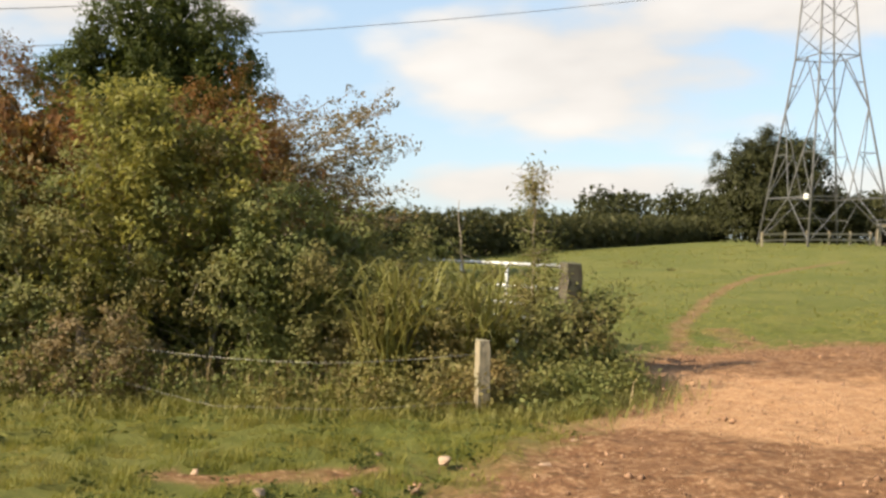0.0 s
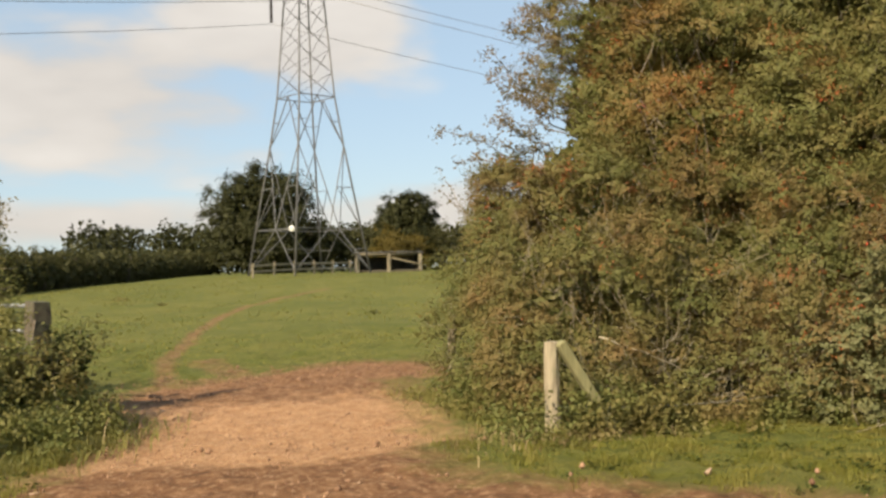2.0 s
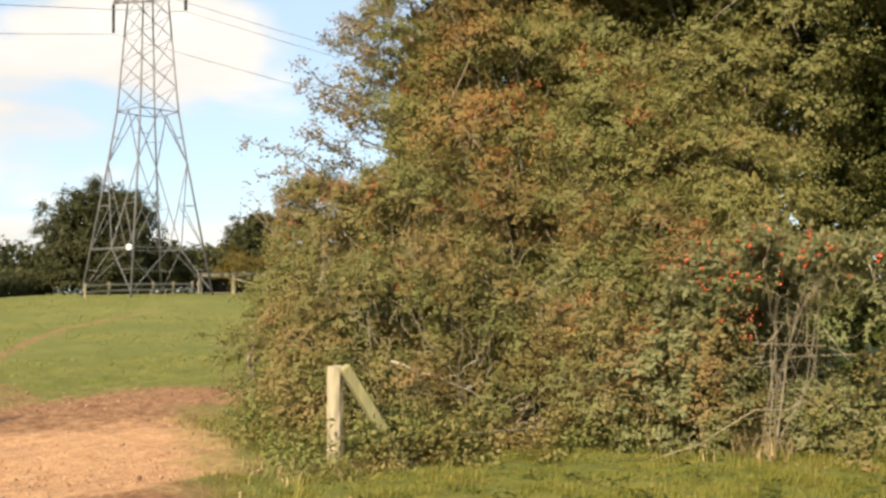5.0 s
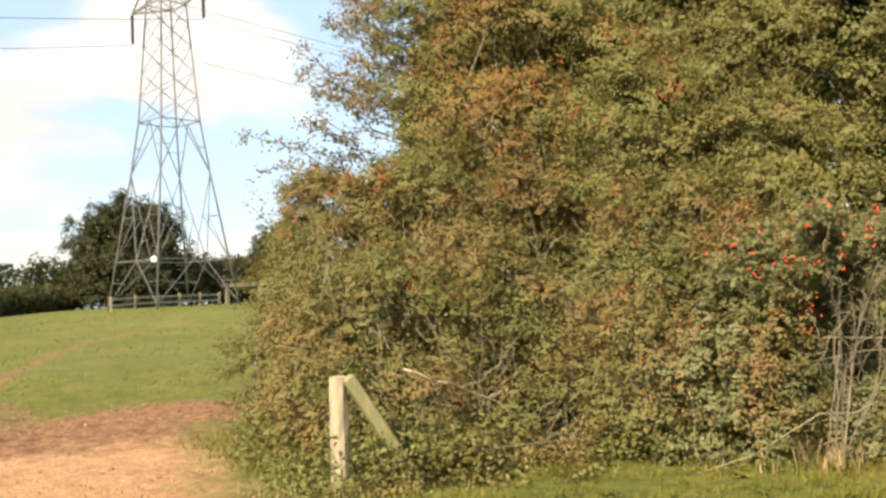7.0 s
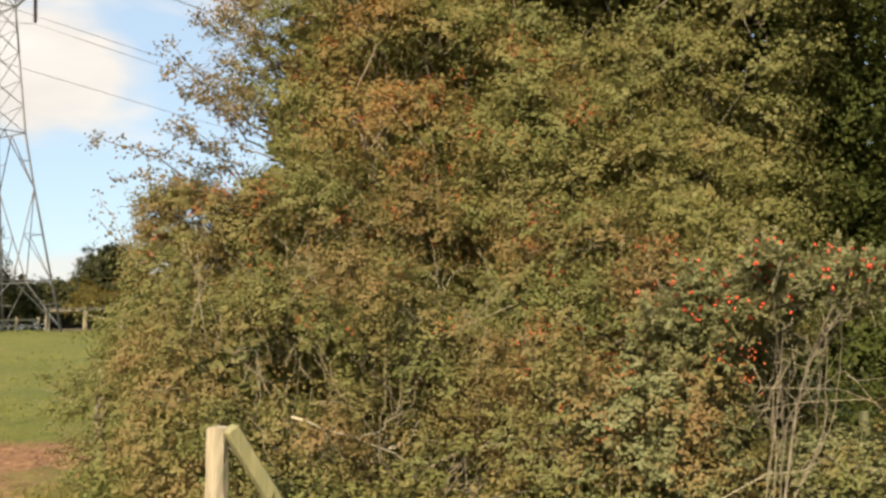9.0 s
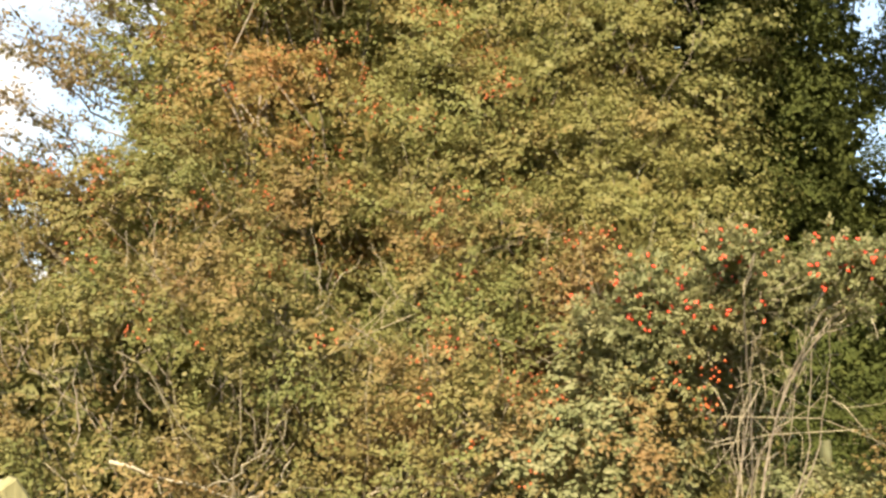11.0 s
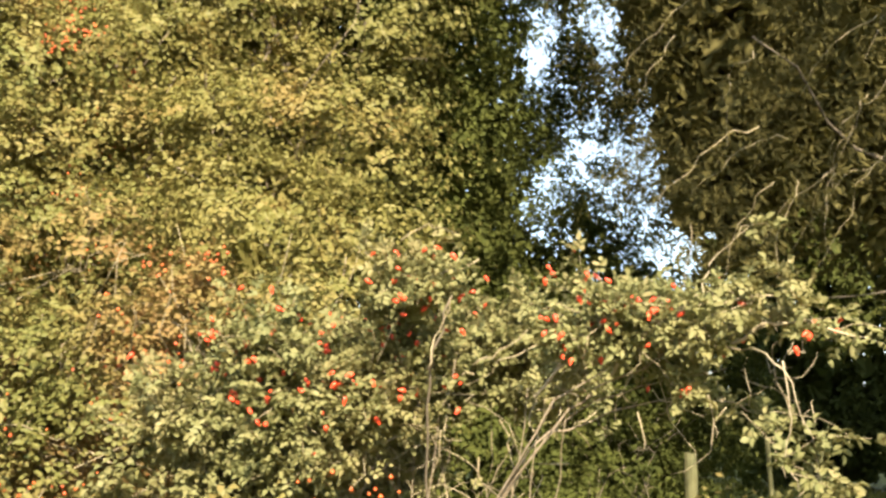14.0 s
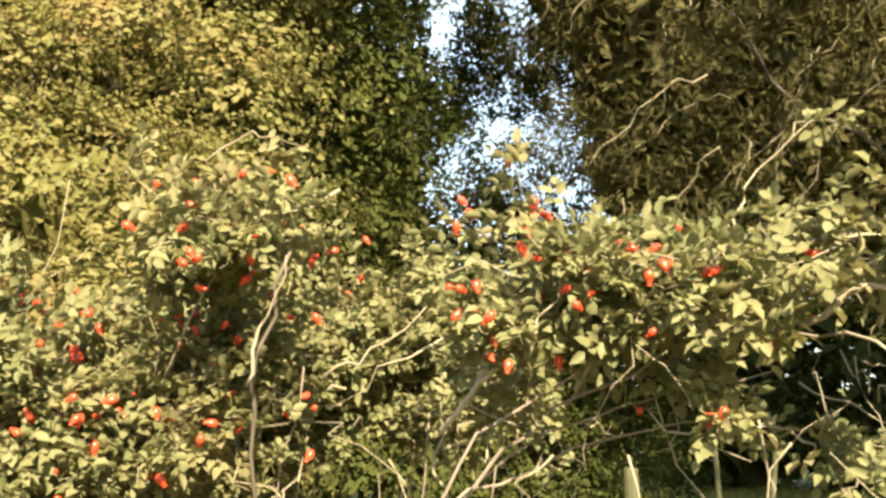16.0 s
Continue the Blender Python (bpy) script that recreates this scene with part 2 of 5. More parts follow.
# ground: grass turf, bare red soil where the gateway is trodden, ruts
m = Mat("pasture_and_soil")
fine, mid, wide = m.noise(38.0, 5.0, 0.7), m.noise(5.0, 5.0, 0.65), m.noise(0.35, 4.0, 0.6)
packed = m.ramp(mid, (0.28, (0.32, 0.165, 0.082)), (0.5, (0.43, 0.245, 0.128)), (0.74, (0.52, 0.315, 0.175)))
dug = m.ramp(mid, (0.30, (0.085, 0.040, 0.020)), (0.48, (0.19, 0.095, 0.046)), (0.70, (0.33, 0.185, 0.097)))
blot = m.n.new("ShaderNodeMath")
blot.operation = "ADD"
m.l.new(m.attr("churned"), blot.inputs[0])
m.l.new(m.ramp(m.noise(2.4, 7.0, 0.75), (0.3, -0.1), (0.7, 0.65)), blot.inputs[1])
soil = m.mix(m.ramp(blot.outputs[0], (0.40, 0.0), (0.75, 1.0)), packed, dug)
soil = m.mix(m.ramp(fine, (0.36, 0.75), (0.50, 0.0)), soil, (0.10, 0.048, 0.024))
soil = m.mix(m.ramp(m.noise(16.0, 4.0, 0.6), (0.54, 0.0), (0.68, 0.6)), soil, (0.52, 0.335, 0.195))
turf = m.ramp(mid, (0.28, (0.072, 0.082, 0.018)), (0.55, (0.126, 0.128, 0.03)), (0.8, (0.175, 0.164, 0.047)))
turf = m.mix(m.ramp(wide, (0.4, 0.0), (0.62, 0.6)), turf, (0.185, 0.165, 0.045))
turf = m.mix(m.ramp(m.noise(0.9, 5.0, 0.7), (0.34, 0.6), (0.56, 0.0)), turf, (0.085, 0.105, 0.022))
turf = m.mix(m.ramp(fine, (0.35, 0.35), (0.6, 0.0)), turf, (0.05, 0.07, 0.02))
edge = m.n.new("ShaderNodeMath")
edge.operation = "ADD"
m.l.new(m.attr("bare"), edge.inputs[0])
m.l.new(m.ramp(m.noise(2.6, 6.0, 0.7), (0.2, -0.0), (0.8, 0.5)), edge.inputs[1])
bare = m.ramp(edge.outputs[0], (0.56, 0.0), (0.94, 1.0))
m.bump(m.mix(0.5, fine, mid), 1.0, 0.06)
GROUND = m.done(m.mix(bare, turf, soil), 0.95, spec=0.15)

# ---- mesh tools ----
rng = np.random.default_rng(11)


def thing(name, at, label, category, group="", kind=""):
    ob = new(name)
    ob.location = at
    ob.empty_display_size = 0.2
    return tagged(ob, label, category, group, kind)


def raw_mesh(name, verts, tris, material, smooth=False):
    verts, tris = np.asarray(verts, np.float32), np.asarray(tris, np.int32)
    me = bpy.data.meshes.new(name)
    me.vertices.add(len(verts))
    me.vertices.foreach_set("co", verts.ravel())
    k = tris.shape[1]
    me.loops.add(tris.size)
    me.loops.foreach_set("vertex_index", tris.ravel())
    me.polygons.add(len(tris))
    me.polygons.foreach_set("loop_start", np.arange(0, tris.size, k, dtype=np.int32))
    if smooth:
        me.polygons.foreach_set("use_smooth", np.ones(len(tris), bool))
    me.materials.append(material)
    me.update(calc_edges=True)
    return me


def link(name, me, parent, label="", kind=""):
    """Links a mesh, whose places are in world metres, under a thing or a part."""
    ob = new(name, me)
    if parent is not None:
        ob.parent = parent
        base, p = Vector((0, 0, 0)), parent
        while p is not None:
            base += p.location
            p = p.parent
        me.transform(Matrix.Translation(-base))
    return tagged(ob, label, kind=kind)


def part(name, bm, material, parent, label=""):
    me = bpy.data.meshes.new(name)
    bm.to_mesh(me)
    bm.free()
    me.materials.append(material)
    return link(name, me, parent, label)


def unit(v):
    return v / np.maximum(np.linalg.norm(v, axis=-1, keepdims=True), 1e-9)


def leaf_arrays(pts, nrm, length, width, fold=0.22, along=None, spread=1.0):
    """Leaves as folded diamonds, two triangles each."""
    n = len(pts)
    nrm = unit(nrm + 1e-6)
    t = rng.normal(size=(n, 3)) * spread
    if along is not None:
        t = t + along
    t = unit(t - nrm * (t * nrm).sum(1, keepdims=True))
    s = np.cross(nrm, t)
    ln = (length * rng.uniform(0.6, 1.35, n))[:, None]
    wd = (width * rng.uniform(0.7, 1.3, n))[:, None] * 0.5
    mid = pts + t * ln * rng.uniform(0.4, 0.55, (n, 1))
    v = np.stack([pts, mid + s * wd + nrm * wd * fold * 2, pts + t * ln - nrm * ln * 0.12, mid - s * wd + nrm * wd * fold * 2], 1)
    b = np.arange(n)[:, None] * 4
    tri = np.stack([b + [0, 1, 2], b + [0, 2, 3]], 1).reshape(-1, 3)
    return v.reshape(-1, 3), tri


def lobed_arrays(pts, nrm, length, width, along=None, spread=1.0):
    """Leaves with a long middle lobe and two side lobes, four triangles each."""
    n = len(pts)
    nrm = unit(nrm + 1e-6)
    t = rng.normal(size=(n, 3)) * spread
    if along is not None:
        t = t + along
    t = unit(t - nrm * (t * nrm).sum(1, keepdims=True))
    s = np.cross(nrm, t)
    ln = (length * rng.uniform(0.6, 1.35, n))[:, None]
    wd = (width * rng.uniform(0.75, 1.25, n))[:, None] * 0.5
    up = nrm * wd * rng.uniform(0.1, 0.9, (n, 1))
    left, right_ = rng.uniform(0.5, 0.72, (n, 1)), rng.uniform(0.5, 0.72, (n, 1))
    v = np.stack([pts, pts + t * ln * left + s * wd * 1.2 + up, pts + t * ln * 0.45 + s * wd * 0.36, pts + t * ln - nrm * ln * 0.16, pts + t * ln * 0.42 - s * wd * 0.36, pts + t * ln * right_ - s * wd * 1.2 + up], 1)
    b = np.arange(n)[:, None] * 6
    tri = np.stack([b + [0, 1, 2], b + [0, 2, 3], b + [0, 3, 4], b + [0, 4, 5]], 1).reshape(-1, 3)
    return v.reshape(-1, 3), tri


def oval_arrays(pts, nrm, length, width, along=None, spread=1.0):
    """Rounded leaflets folded along the midrib, four triangles each."""
    n = len(pts)
    nrm = unit(nrm + 1e-6)
    t = rng.normal(size=(n, 3)) * spread
    if along is not None:
        t = t + along
    t = unit(t - nrm * (t * nrm).sum(1, keepdims=True))
    s = np.cross(nrm, t)
    ln = (length * rng.uniform(0.6, 1.3, n))[:, None]
    wd = (width * rng.uniform(0.75, 1.25, n))[:, None] * 0.5
    up = nrm * wd * rng.uniform(0.1, 0.7, (n, 1))
    tip = pts + t * ln - nrm * ln * rng.uniform(0.0, 0.3, (n, 1))
    v = np.stack([pts, pts + t * ln * 0.28 + s * wd * 0.86 + up, pts + t * ln * 0.66 + s * wd * 0.8 + up * 0.7, tip, pts + t * ln * 0.66 - s * wd * 0.8 + up * 0.7, pts + t * ln * 0.28 - s * wd * 0.86 + up], 1)
    b = np.arange(n)[:, None] * 6
    tri = np.stack([b + [0, 1, 2], b + [0, 2, 3], b + [0, 3, 4], b + [0, 4, 5]], 1).reshape(-1, 3)
    return v.reshape(-1, 3), tri


def gather(*sets):
    vs, ts, k = [], [], 0
    for v, t in sets:
        vs.append(v)
        ts.append(t + k)
        k += len(v)
    return np.concatenate(vs), np.concatenate(ts)


def tube_arrays(paths, sides=5):
    """Tapered tubes along paths of (points, first radius, last radius)."""
    sets = []
    for pts, r0, r1 in paths:
        pts = np.asarray(pts, float)
        n = len(pts)
        d = unit(np.gradient(pts, axis=0))
        up = np.where(np.abs(d[:, 2:3]) > 0.9, [[1.0, 0, 0]], [[0, 0, 1.0]])
        a = unit(np.cross(d, up))
        b = np.cross(d, a)
        r = np.linspace(r0, r1, n)[:, None, None]
        ang = np.linspace(0, 2 * np.pi, sides, endpoint=False)[None, :, None]
        ring = pts[:, None] + r * (np.cos(ang) * a[:, None] + np.sin(ang) * b[:, None])
        i = np.arange(n - 1)[:, None] * sides
        j = np.arange(sides)[None]
        k = (j + 1) % sides
        q1 = np.stack([i + j, i + k, i + sides + k], -1).reshape(-1, 3)
        q2 = np.stack([i + j, i + sides + k, i + sides + j], -1).reshape(-1, 3)
        v = np.concatenate([ring.reshape(-1, 3), pts[[0, -1]]])
        c0, c1 = n * sides, n * sides + 1
        jj = np.arange(sides)
        caps = np.concatenate([np.stack([jj * 0 + c0, (jj + 1) % sides, jj], -1), np.stack([jj * 0 + c1, (n - 1) * sides + jj, (n - 1) * sides + (jj + 1) % sides], -1)])
        sets.append((v, np.concatenate([q1, q2, caps])))
    return gather(*sets)


def bend(a, b, steps=7, sway=0.12, sag=0.0):
    """A wavering way from a to b."""
    a, b = np.asarray(a, float), np.asarray(b, float)
    u = np.linspace(0, 1, steps)[:, None]
    size = np.linalg.norm(b - a)
    w = np.cumsum(rng.normal(size=(steps, 3)), 0)
    w -= u * w[-1] + (1 - u) * w[0]
    p = a + (b - a) * u + w * sway * size / steps
    p[:, 2] += sag * size * 4 * (u * (1 - u))[:, 0]
    return p


def clump_points(lobes, clumps, per, radius, lean=0.3, low=0.03, floor=0.05, hollow=1.1, back=None, gap=-0.17):
    """Leaf places in tufts over the outer skin of a group of ellipsoids (x, y, z, rx, ry, rz)."""
    L = np.array(lobes, float)
    area = (L[:, 3] * L[:, 4] + L[:, 3] * L[:, 5] + L[:, 4] * L[:, 5])
    pick = rng.choice(len(L), clumps * 3, p=area / area.sum())
    d = unit(rng.normal(size=(clumps * 3, 3)))
    c = L[pick, :3] + d * L[pick, 3:] * rng.uniform(0.72, 1.12, (clumps * 3, 1))
    inside = np.zeros(len(c), bool)
    for i, l in enumerate(L):
        inside |= (pick != i) & ((((c - l[:3]) / l[3:]) ** 2).sum(1) < 0.62)
    lump = np.array([noise.noise(Vector(v) * hollow) for v in c])
    c = c + d * (lump * 0.5 / hollow)[:, None] * 0.6
    keep = ~inside & (c[:, 2] > floor) & (lump > gap)
    if back is not None:
        keep &= d @ np.array(back) < 0.3
    c, d = c[keep][:clumps], d[keep][:clumps]
    m = len(c)
    rad = radius * rng.uniform(0.6, 1.45, m)
    shoots = 7
    way = unit(d[:, None] * 0.8 + rng.normal(size=(m, shoots, 3)) * 0.75 + [0, 0, 0.35])
    pick = rng.integers(shoots, size=(m, per))
    u = rng.uniform(0.05, 1, (m, per, 1)) ** 0.8
    w = way[np.arange(m)[:, None], pick] * rad[:, None, None] * 1.15
    p = c[:, None] + w * u + rng.normal(size=(m, per, 3)) * radius * 0.13
    p[..., 2] -= (u[..., 0] ** 2) * rad[:, None] * 0.22
    nrm = way[np.arange(m)[:, None], pick] * 0.8 + d[:, None] * 0.3 + [0, 0, lean] + rng.normal(size=p.shape) * 0.42
    p, nrm = p.reshape(-1, 3), nrm.reshape(-1, 3)
    ok = p[:, 2] > low
    return p[ok], nrm[ok], c, d


def bough_points(lobes, count, size, shoots, leaves, back=None, floor=0.05, hollow=0.9, gap=-0.2, flat=0.6, rise=0.45, swell=0.55):
    """Leaf places on the shoots of separate boughs over the skin of a group of ellipsoids: each bough a low dome, bare beneath.
    Returns places, normals, ways of growth, and the boughs' centres and outward ways."""
    L = np.array(lobes, float)
    area = (L[:, 3] * L[:, 4] + L[:, 3] * L[:, 5] + L[:, 4] * L[:, 5])
    n = count * 14
    pick = rng.choice(len(L), n, p=area / area.sum())
    d = unit(rng.normal(size=(n, 3)))
    c = L[pick, :3] + d * L[pick, 3:] * rng.uniform(0.8, 1.08, (n, 1))
    inside = np.zeros(n, bool)
    for i, l in enumerate(L):
        inside |= (pick != i) & ((((c - l[:3]) / l[3:]) ** 2).sum(1) < 0.62)
    lump = np.array([noise.noise(Vector(v) * hollow) for v in c])
    c = c + d * (lump * swell)[:, None]
    keep = ~inside & (c[:, 2] > floor) & (lump > gap)
    if back is not None:
        keep &= d @ np.array(back) < 0.35
    c, d = c[keep], d[keep]
    chosen = np.empty((0, 3))
    ids = []
    for i in range(len(c)):
        if len(ids) >= count:
            break
        if len(ids) and ((chosen - c[i]) ** 2).sum(1).min() < (size * 0.9) ** 2:
            continue
        ids.append(i)
        chosen = np.concatenate([chosen, c[i:i + 1]])
    c, d = c[ids], d[ids]
    m = len(c)
    rad = size * rng.uniform(0.7, 1.4, (m, 1, 1))
    lead = unit(d * [0.8, 0.8, 0.45] + [0, 0, rise])
    v = unit(rng.normal(size=(m, shoots, 3)))
    dot = (v * lead[:, None]).sum(2, keepdims=True)
    v = np.where(dot < -0.1, v - 2 * dot * lead[:, None], v)
    squash = np.array([1, 1, flat])
    a = c[:, None] + v * squash * rad * 0.3
    b = c[:, None] + v * squash * rad * rng.uniform(0.75, 1.25, (m, shoots, 1)) + [0, 0, 0.08 * size]
    way = unit(b - a)
    u = np.linspace(0.12, 1.0, leaves)[None, None, :, None] + rng.normal(size=(m, shoots, leaves, 1)) * 0.05
    p = a[:, :, None] + (b - a)[:, :, None] * u
    p[..., 2] -= (u[..., 0] ** 2) * (rad * 0.14)
    p += rng.normal(size=p.shape) * size * 0.035
    face = unit(v * 0.75 + d[:, None] * 0.15 + [0, 0, 0.3])
    nrm = face[:, :, None] + rng.normal(size=p.shape) * 0.3
    side = unit(np.cross(way, face))[:, :, None] * np.where(np.arange(leaves) % 2, 1.0, -1.0)[None, None, :, None]
    along = way[:, :, None] * 0.8 + side * 1.1
    p, nrm, along = p.reshape(-1, 3), nrm.reshape(-1, 3), along.reshape(-1, 3)
    ok = p[:, 2] > 0.03
    return p[ok], nrm[ok], along[ok], c, d


def deep_leaves(lobes, back, n, size):
    """Large old leaves deep inside, towards the far side of a crown."""
    L = np.array(lobes, float)
    L = L[L[:, 3:].min(1) > 0.75]
    q = fill_points(L * [1, 1, 1, 0.72, 0.72, 0.78] + np.array([*(np.array(back) * 0.75), 0, 0, 0]), n, 0.95)
    return leaf_arrays(q, rng.normal(size=q.shape) * 0.6 - np.array(back), size, size * 0.6)


def fill_points(lobes, n, inner=0.75):
    L = np.array(lobes, float)
    vol = L[:, 3] * L[:, 4] * L[:, 5]
    pick = rng.choice(len(L), n, p=vol / vol.sum())
    p = L[pick, :3] + unit(rng.normal(size=(n, 3))) * L[pick, 3:] * (rng.uniform(0, 1, (n, 1)) ** (1 / 3)) * inner
    return p[p[:, 2] > 0.05]


def shrub(name, base, lobes, material, label, category, clumps, per, radius, leaf, width=0.5, bark=TWIG, stems=40, stem_r=0.012, inner=4000, inner_size=3.0, parts=("stems", "foliage"), floor=0.05, spread_base=0.6, twigs=0, lobed=False, bough=None, core=0.75, **more):
    ob = thing(name, base, label, category)
    if bough:
        p, nrm, along, c, d = bough_points(lobes, clumps, radius, *bough, floor=floor, **more)
        sets = [lobed_arrays(p, nrm, leaf, leaf * width, along, 0.5) if lobed else leaf_arrays(p, nrm, leaf, leaf * width, 0.22, along, 0.5)]
    else:
        p, nrm, c, d = clump_points(lobes, clumps, per, radius, floor=floor, **more)
        sets = [(lobed_arrays if lobed else leaf_arrays)(p, nrm, leaf, leaf * width)]
    if inner:
        q = fill_points(lobes, inner, core)
        sets.append(leaf_arrays(q, rng.normal(size=q.shape), leaf * inner_size, leaf * inner_size * 0.6))
    if more.get("back"):
        sets.append(deep_leaves(lobes, more["back"], 15000, 0.2))
    link(parts[1], raw_mesh(parts[1], *gather(*sets), material), ob)
    L = np.array(lobes, float)
    for i in range(stems):
        e0 = c[rng.integers(len(c))]
        end = e0 * 0.72 + L[np.argmin(((L[:, :3] - e0) ** 2).sum(1)), :3] * 0.28
        near = end[:2] * 0.6 + np.array(base[:2]) * 0.4 + rng.normal(size=2) * spread_base
        start = np.array([*(np.array(base[:2]) * 0.5 + near * 0.5), ground_at(*near)])
        way = (bend(start, end, 8, 0.5, 0.06), stem_r * rng.uniform(0.6, 1.4), stem_r * 0.3)
        link(parts[0], raw_mesh(parts[0], *tube_arrays([way]), bark, True), ob)
    paths = []
    for i in range(twigs):
        k = rng.integers(len(c))
        tip = c[k] + d[k] * rng.uniform(0.05, 0.3) + rng.normal(size=3) * 0.2
        paths.append((bend(c[k] - d[k] * 0.3, tip, 7, 0.5), rng.uniform(0.003, 0.006), 0.0015))
    if paths:
        link("twig_mass", raw_mesh("twig_mass", *tube_arrays(paths, 4), bark, True), ob, kind="stuff")
    return ob, c, d


def berry_cluster_arrays(centres, count, spread, r):
    """Clusters of small round fruit, eight faces each."""
    oct_v = np.array([(1, 0, 0), (-1, 0, 0), (0, 1, 0), (0, -1, 0), (0, 0, 1), (0, 0, -1)], float)
    oct_t = np.array([(0, 2, 4), (2, 1, 4), (1, 3, 4), (3, 0, 4), (2, 0, 5), (1, 2, 5), (3, 1, 5), (0, 3, 5)])
    p = (centres[:, None] + rng.normal(size=(len(centres), count, 3)) * spread).reshape(-1, 3)
    rr = r * rng.uniform(0.7, 1.3, (len(p), 1, 1))
    v = p[:, None] + oct_v * rr
    t = np.arange(len(p))[:, None, None] * 6 + oct_t
    return v.reshape(-1, 3), t.reshape(-1, 3)


def box(bm, size, m):
    bmesh.ops.create_cube(bm, size=1, matrix=m @ Matrix.Diagonal((*size, 1)))


def beam(bm, a, b, w, h=None):
    a, b = Vector(a), Vector(b)
    q = (b - a).to_track_quat("Z", "Y").to_matrix().to_4x4()
    box(bm, (w, h or w, (b - a).length), Matrix.Translation((a + b) / 2) @ q)


def height(x, y):
    """The lie of the land: level about the gateway, then a pasture that climbs gently."""
    x, y = np.asarray(x, float), np.asarray(y, float)
    u = np.clip((y - 15) / 44, 0, 1)
    z = 1.45 * u * u * (3 - 2 * u) * (0.25 + 0.75 * np.clip((x + 6) / 26, 0, 1))
    far = np.clip((y - 75) / 300, 0, 1)
    return z - 3.0 * far * far


def ground_at(x, y):
    return float(height(x, y))


# ---- ground ----
def axis(lo, hi, step, out, grow):
    a = list(np.arange(lo, hi, step))
    s, v = step, hi
    while v < out:
        a.append(v)
        s *= grow
        v += s
    s, v = step, lo
    while v > -out:
        s *= grow
        v -= s
        a.insert(0, v)
    return np.array(a)


def near_way(x, y, way, r):
    """1 on a way of points, falling to 0 at r from it."""
    best = np.full(x.shape, 1e9)
    for (ax, ay), (bx, by) in zip(way, way[1:]):
        t = np.clip(((x - ax) * (bx - ax) + (y - ay) * (by - ay)) / max(1e-9, (bx - ax) ** 2 + (by - ay) ** 2), 0, 1)
        best = np.minimum(best, np.hypot(x - ax - t * (bx - ax), y - ay - t * (by - ay)))
    return np.clip(1.25 - best / r, 0, 1)


def bare_soil(x, y):
    b = near_way(x, y, [(3.1, 9.5), (4.5, 13.3)], 2.75)
    b = np.maximum(b, near_way(x, y, [(2.2, 6.0), (3.0, 9.0)], 2.2))
    b = np.maximum(b, near_way(x, y, [(-2.3, 6.6), (-1.5, 6.6), (-0.9, 6.9)], 0.4) * 0.6)
    b = np.maximum(b, near_way(x, y, [(1.1, 5.4), (1.9, 7.0), (2.7, 8.6)], 2.2))
    b = np.maximum(b, near_way(x, y, [(0.8, 4.0), (2.5, 5.5), (5.0, 3.0), (9.0, 0.5)], 2.2))
    b = np.maximum(b, near_way(x, y, [(4.2, 13.8), (7.0, 15)], 2.2) * 0.9)
    b = np.maximum(b, near_way(x, y, [(3.4, 14.5), (4.5, 19), (6.9, 25.7), (9.2, 31), (10.9, 34), (13.2, 37.3), (17, 41)], 0.36) * 0.58)
    b = np.maximum(b, near_way(x, y, [(4.9, 14.5), (5.2, 18.5)], 0.7) * 0.52)
    return b


gx, gy = axis(-8, 19, 0.19, 3500, 1.16), axis(-3, 42, 0.19, 3500, 1.16)
X, Y = np.meshgrid(gx, gy)
Z = height(X, Y)
BARE = bare_soil(X, Y)
CHURN = 0.8 * np.clip((Y - 16) / 2, 0, 1) + 1.25 * np.clip((8.4 + 0.35 * np.sin(X * 1.3) - Y) / 0.8, 0, 1) + 0.5 * np.clip((Y - 11.6 - 0.5 * np.sin(X * 0.9)) / 1.2, 0, 1)
for i in range(3):
    f, a = (0.5, 0.8, 1.3)[i], (0.04, 0.02, 0.01)[i]
    ph = rng.uniform(0, 6, 4)
    wave = np.sin(X * f + ph[0] + np.sin(Y * f * 0.7 + ph[1]) * 1.5) * np.sin(Y * f * 1.1 + ph[2] + np.sin(X * f * 0.8 + ph[3]) * 1.5)
    Z = Z + a * wave * np.exp(-(np.hypot(X, Y - 8) / 60) ** 2)
for r in np.nonzero((gy > -4) & (gy < 24))[0]:
    for q in np.nonzero((gx > -9) & (gx < 15))[0]:
        b = BARE[r, q]
        n = noise.fractal(Vector((gx[q] * 1.7, gy[r] * 1.7, 0)), 0.8, 2.1, 4)
        k = noise.fractal(Vector((gx[q] * 5.5, gy[r] * 5.5, 7)), 0.7, 2.1, 3)
        Z[r, q] += n * (0.09 - 0.05 * b) + k * (0.045 - 0.02 * b)
nx, ny = len(gx), len(gy)
ii = (np.arange(ny - 1)[:, None] * nx + np.arange(nx - 1)[None]).ravel()
quads = np.stack([ii, ii + 1, ii + nx + 1, ii + nx], -1)
gm = raw_mesh("ground", np.stack([X, Y, Z], -1).reshape(-1, 3), quads, GROUND, True)
at = gm.attributes.new("bare", "FLOAT", "POINT")
at.data.foreach_set("value", BARE.ravel().astype(np.float32))
at = gm.attributes.new("churned", "FLOAT", "POINT")
at.data.foreach_set("value", CHURN.ravel().astype(np.float32))
tagged(new("ground", gm), "grassy pasture with a trodden gateway of bare red soil", "ground", kind="structure")

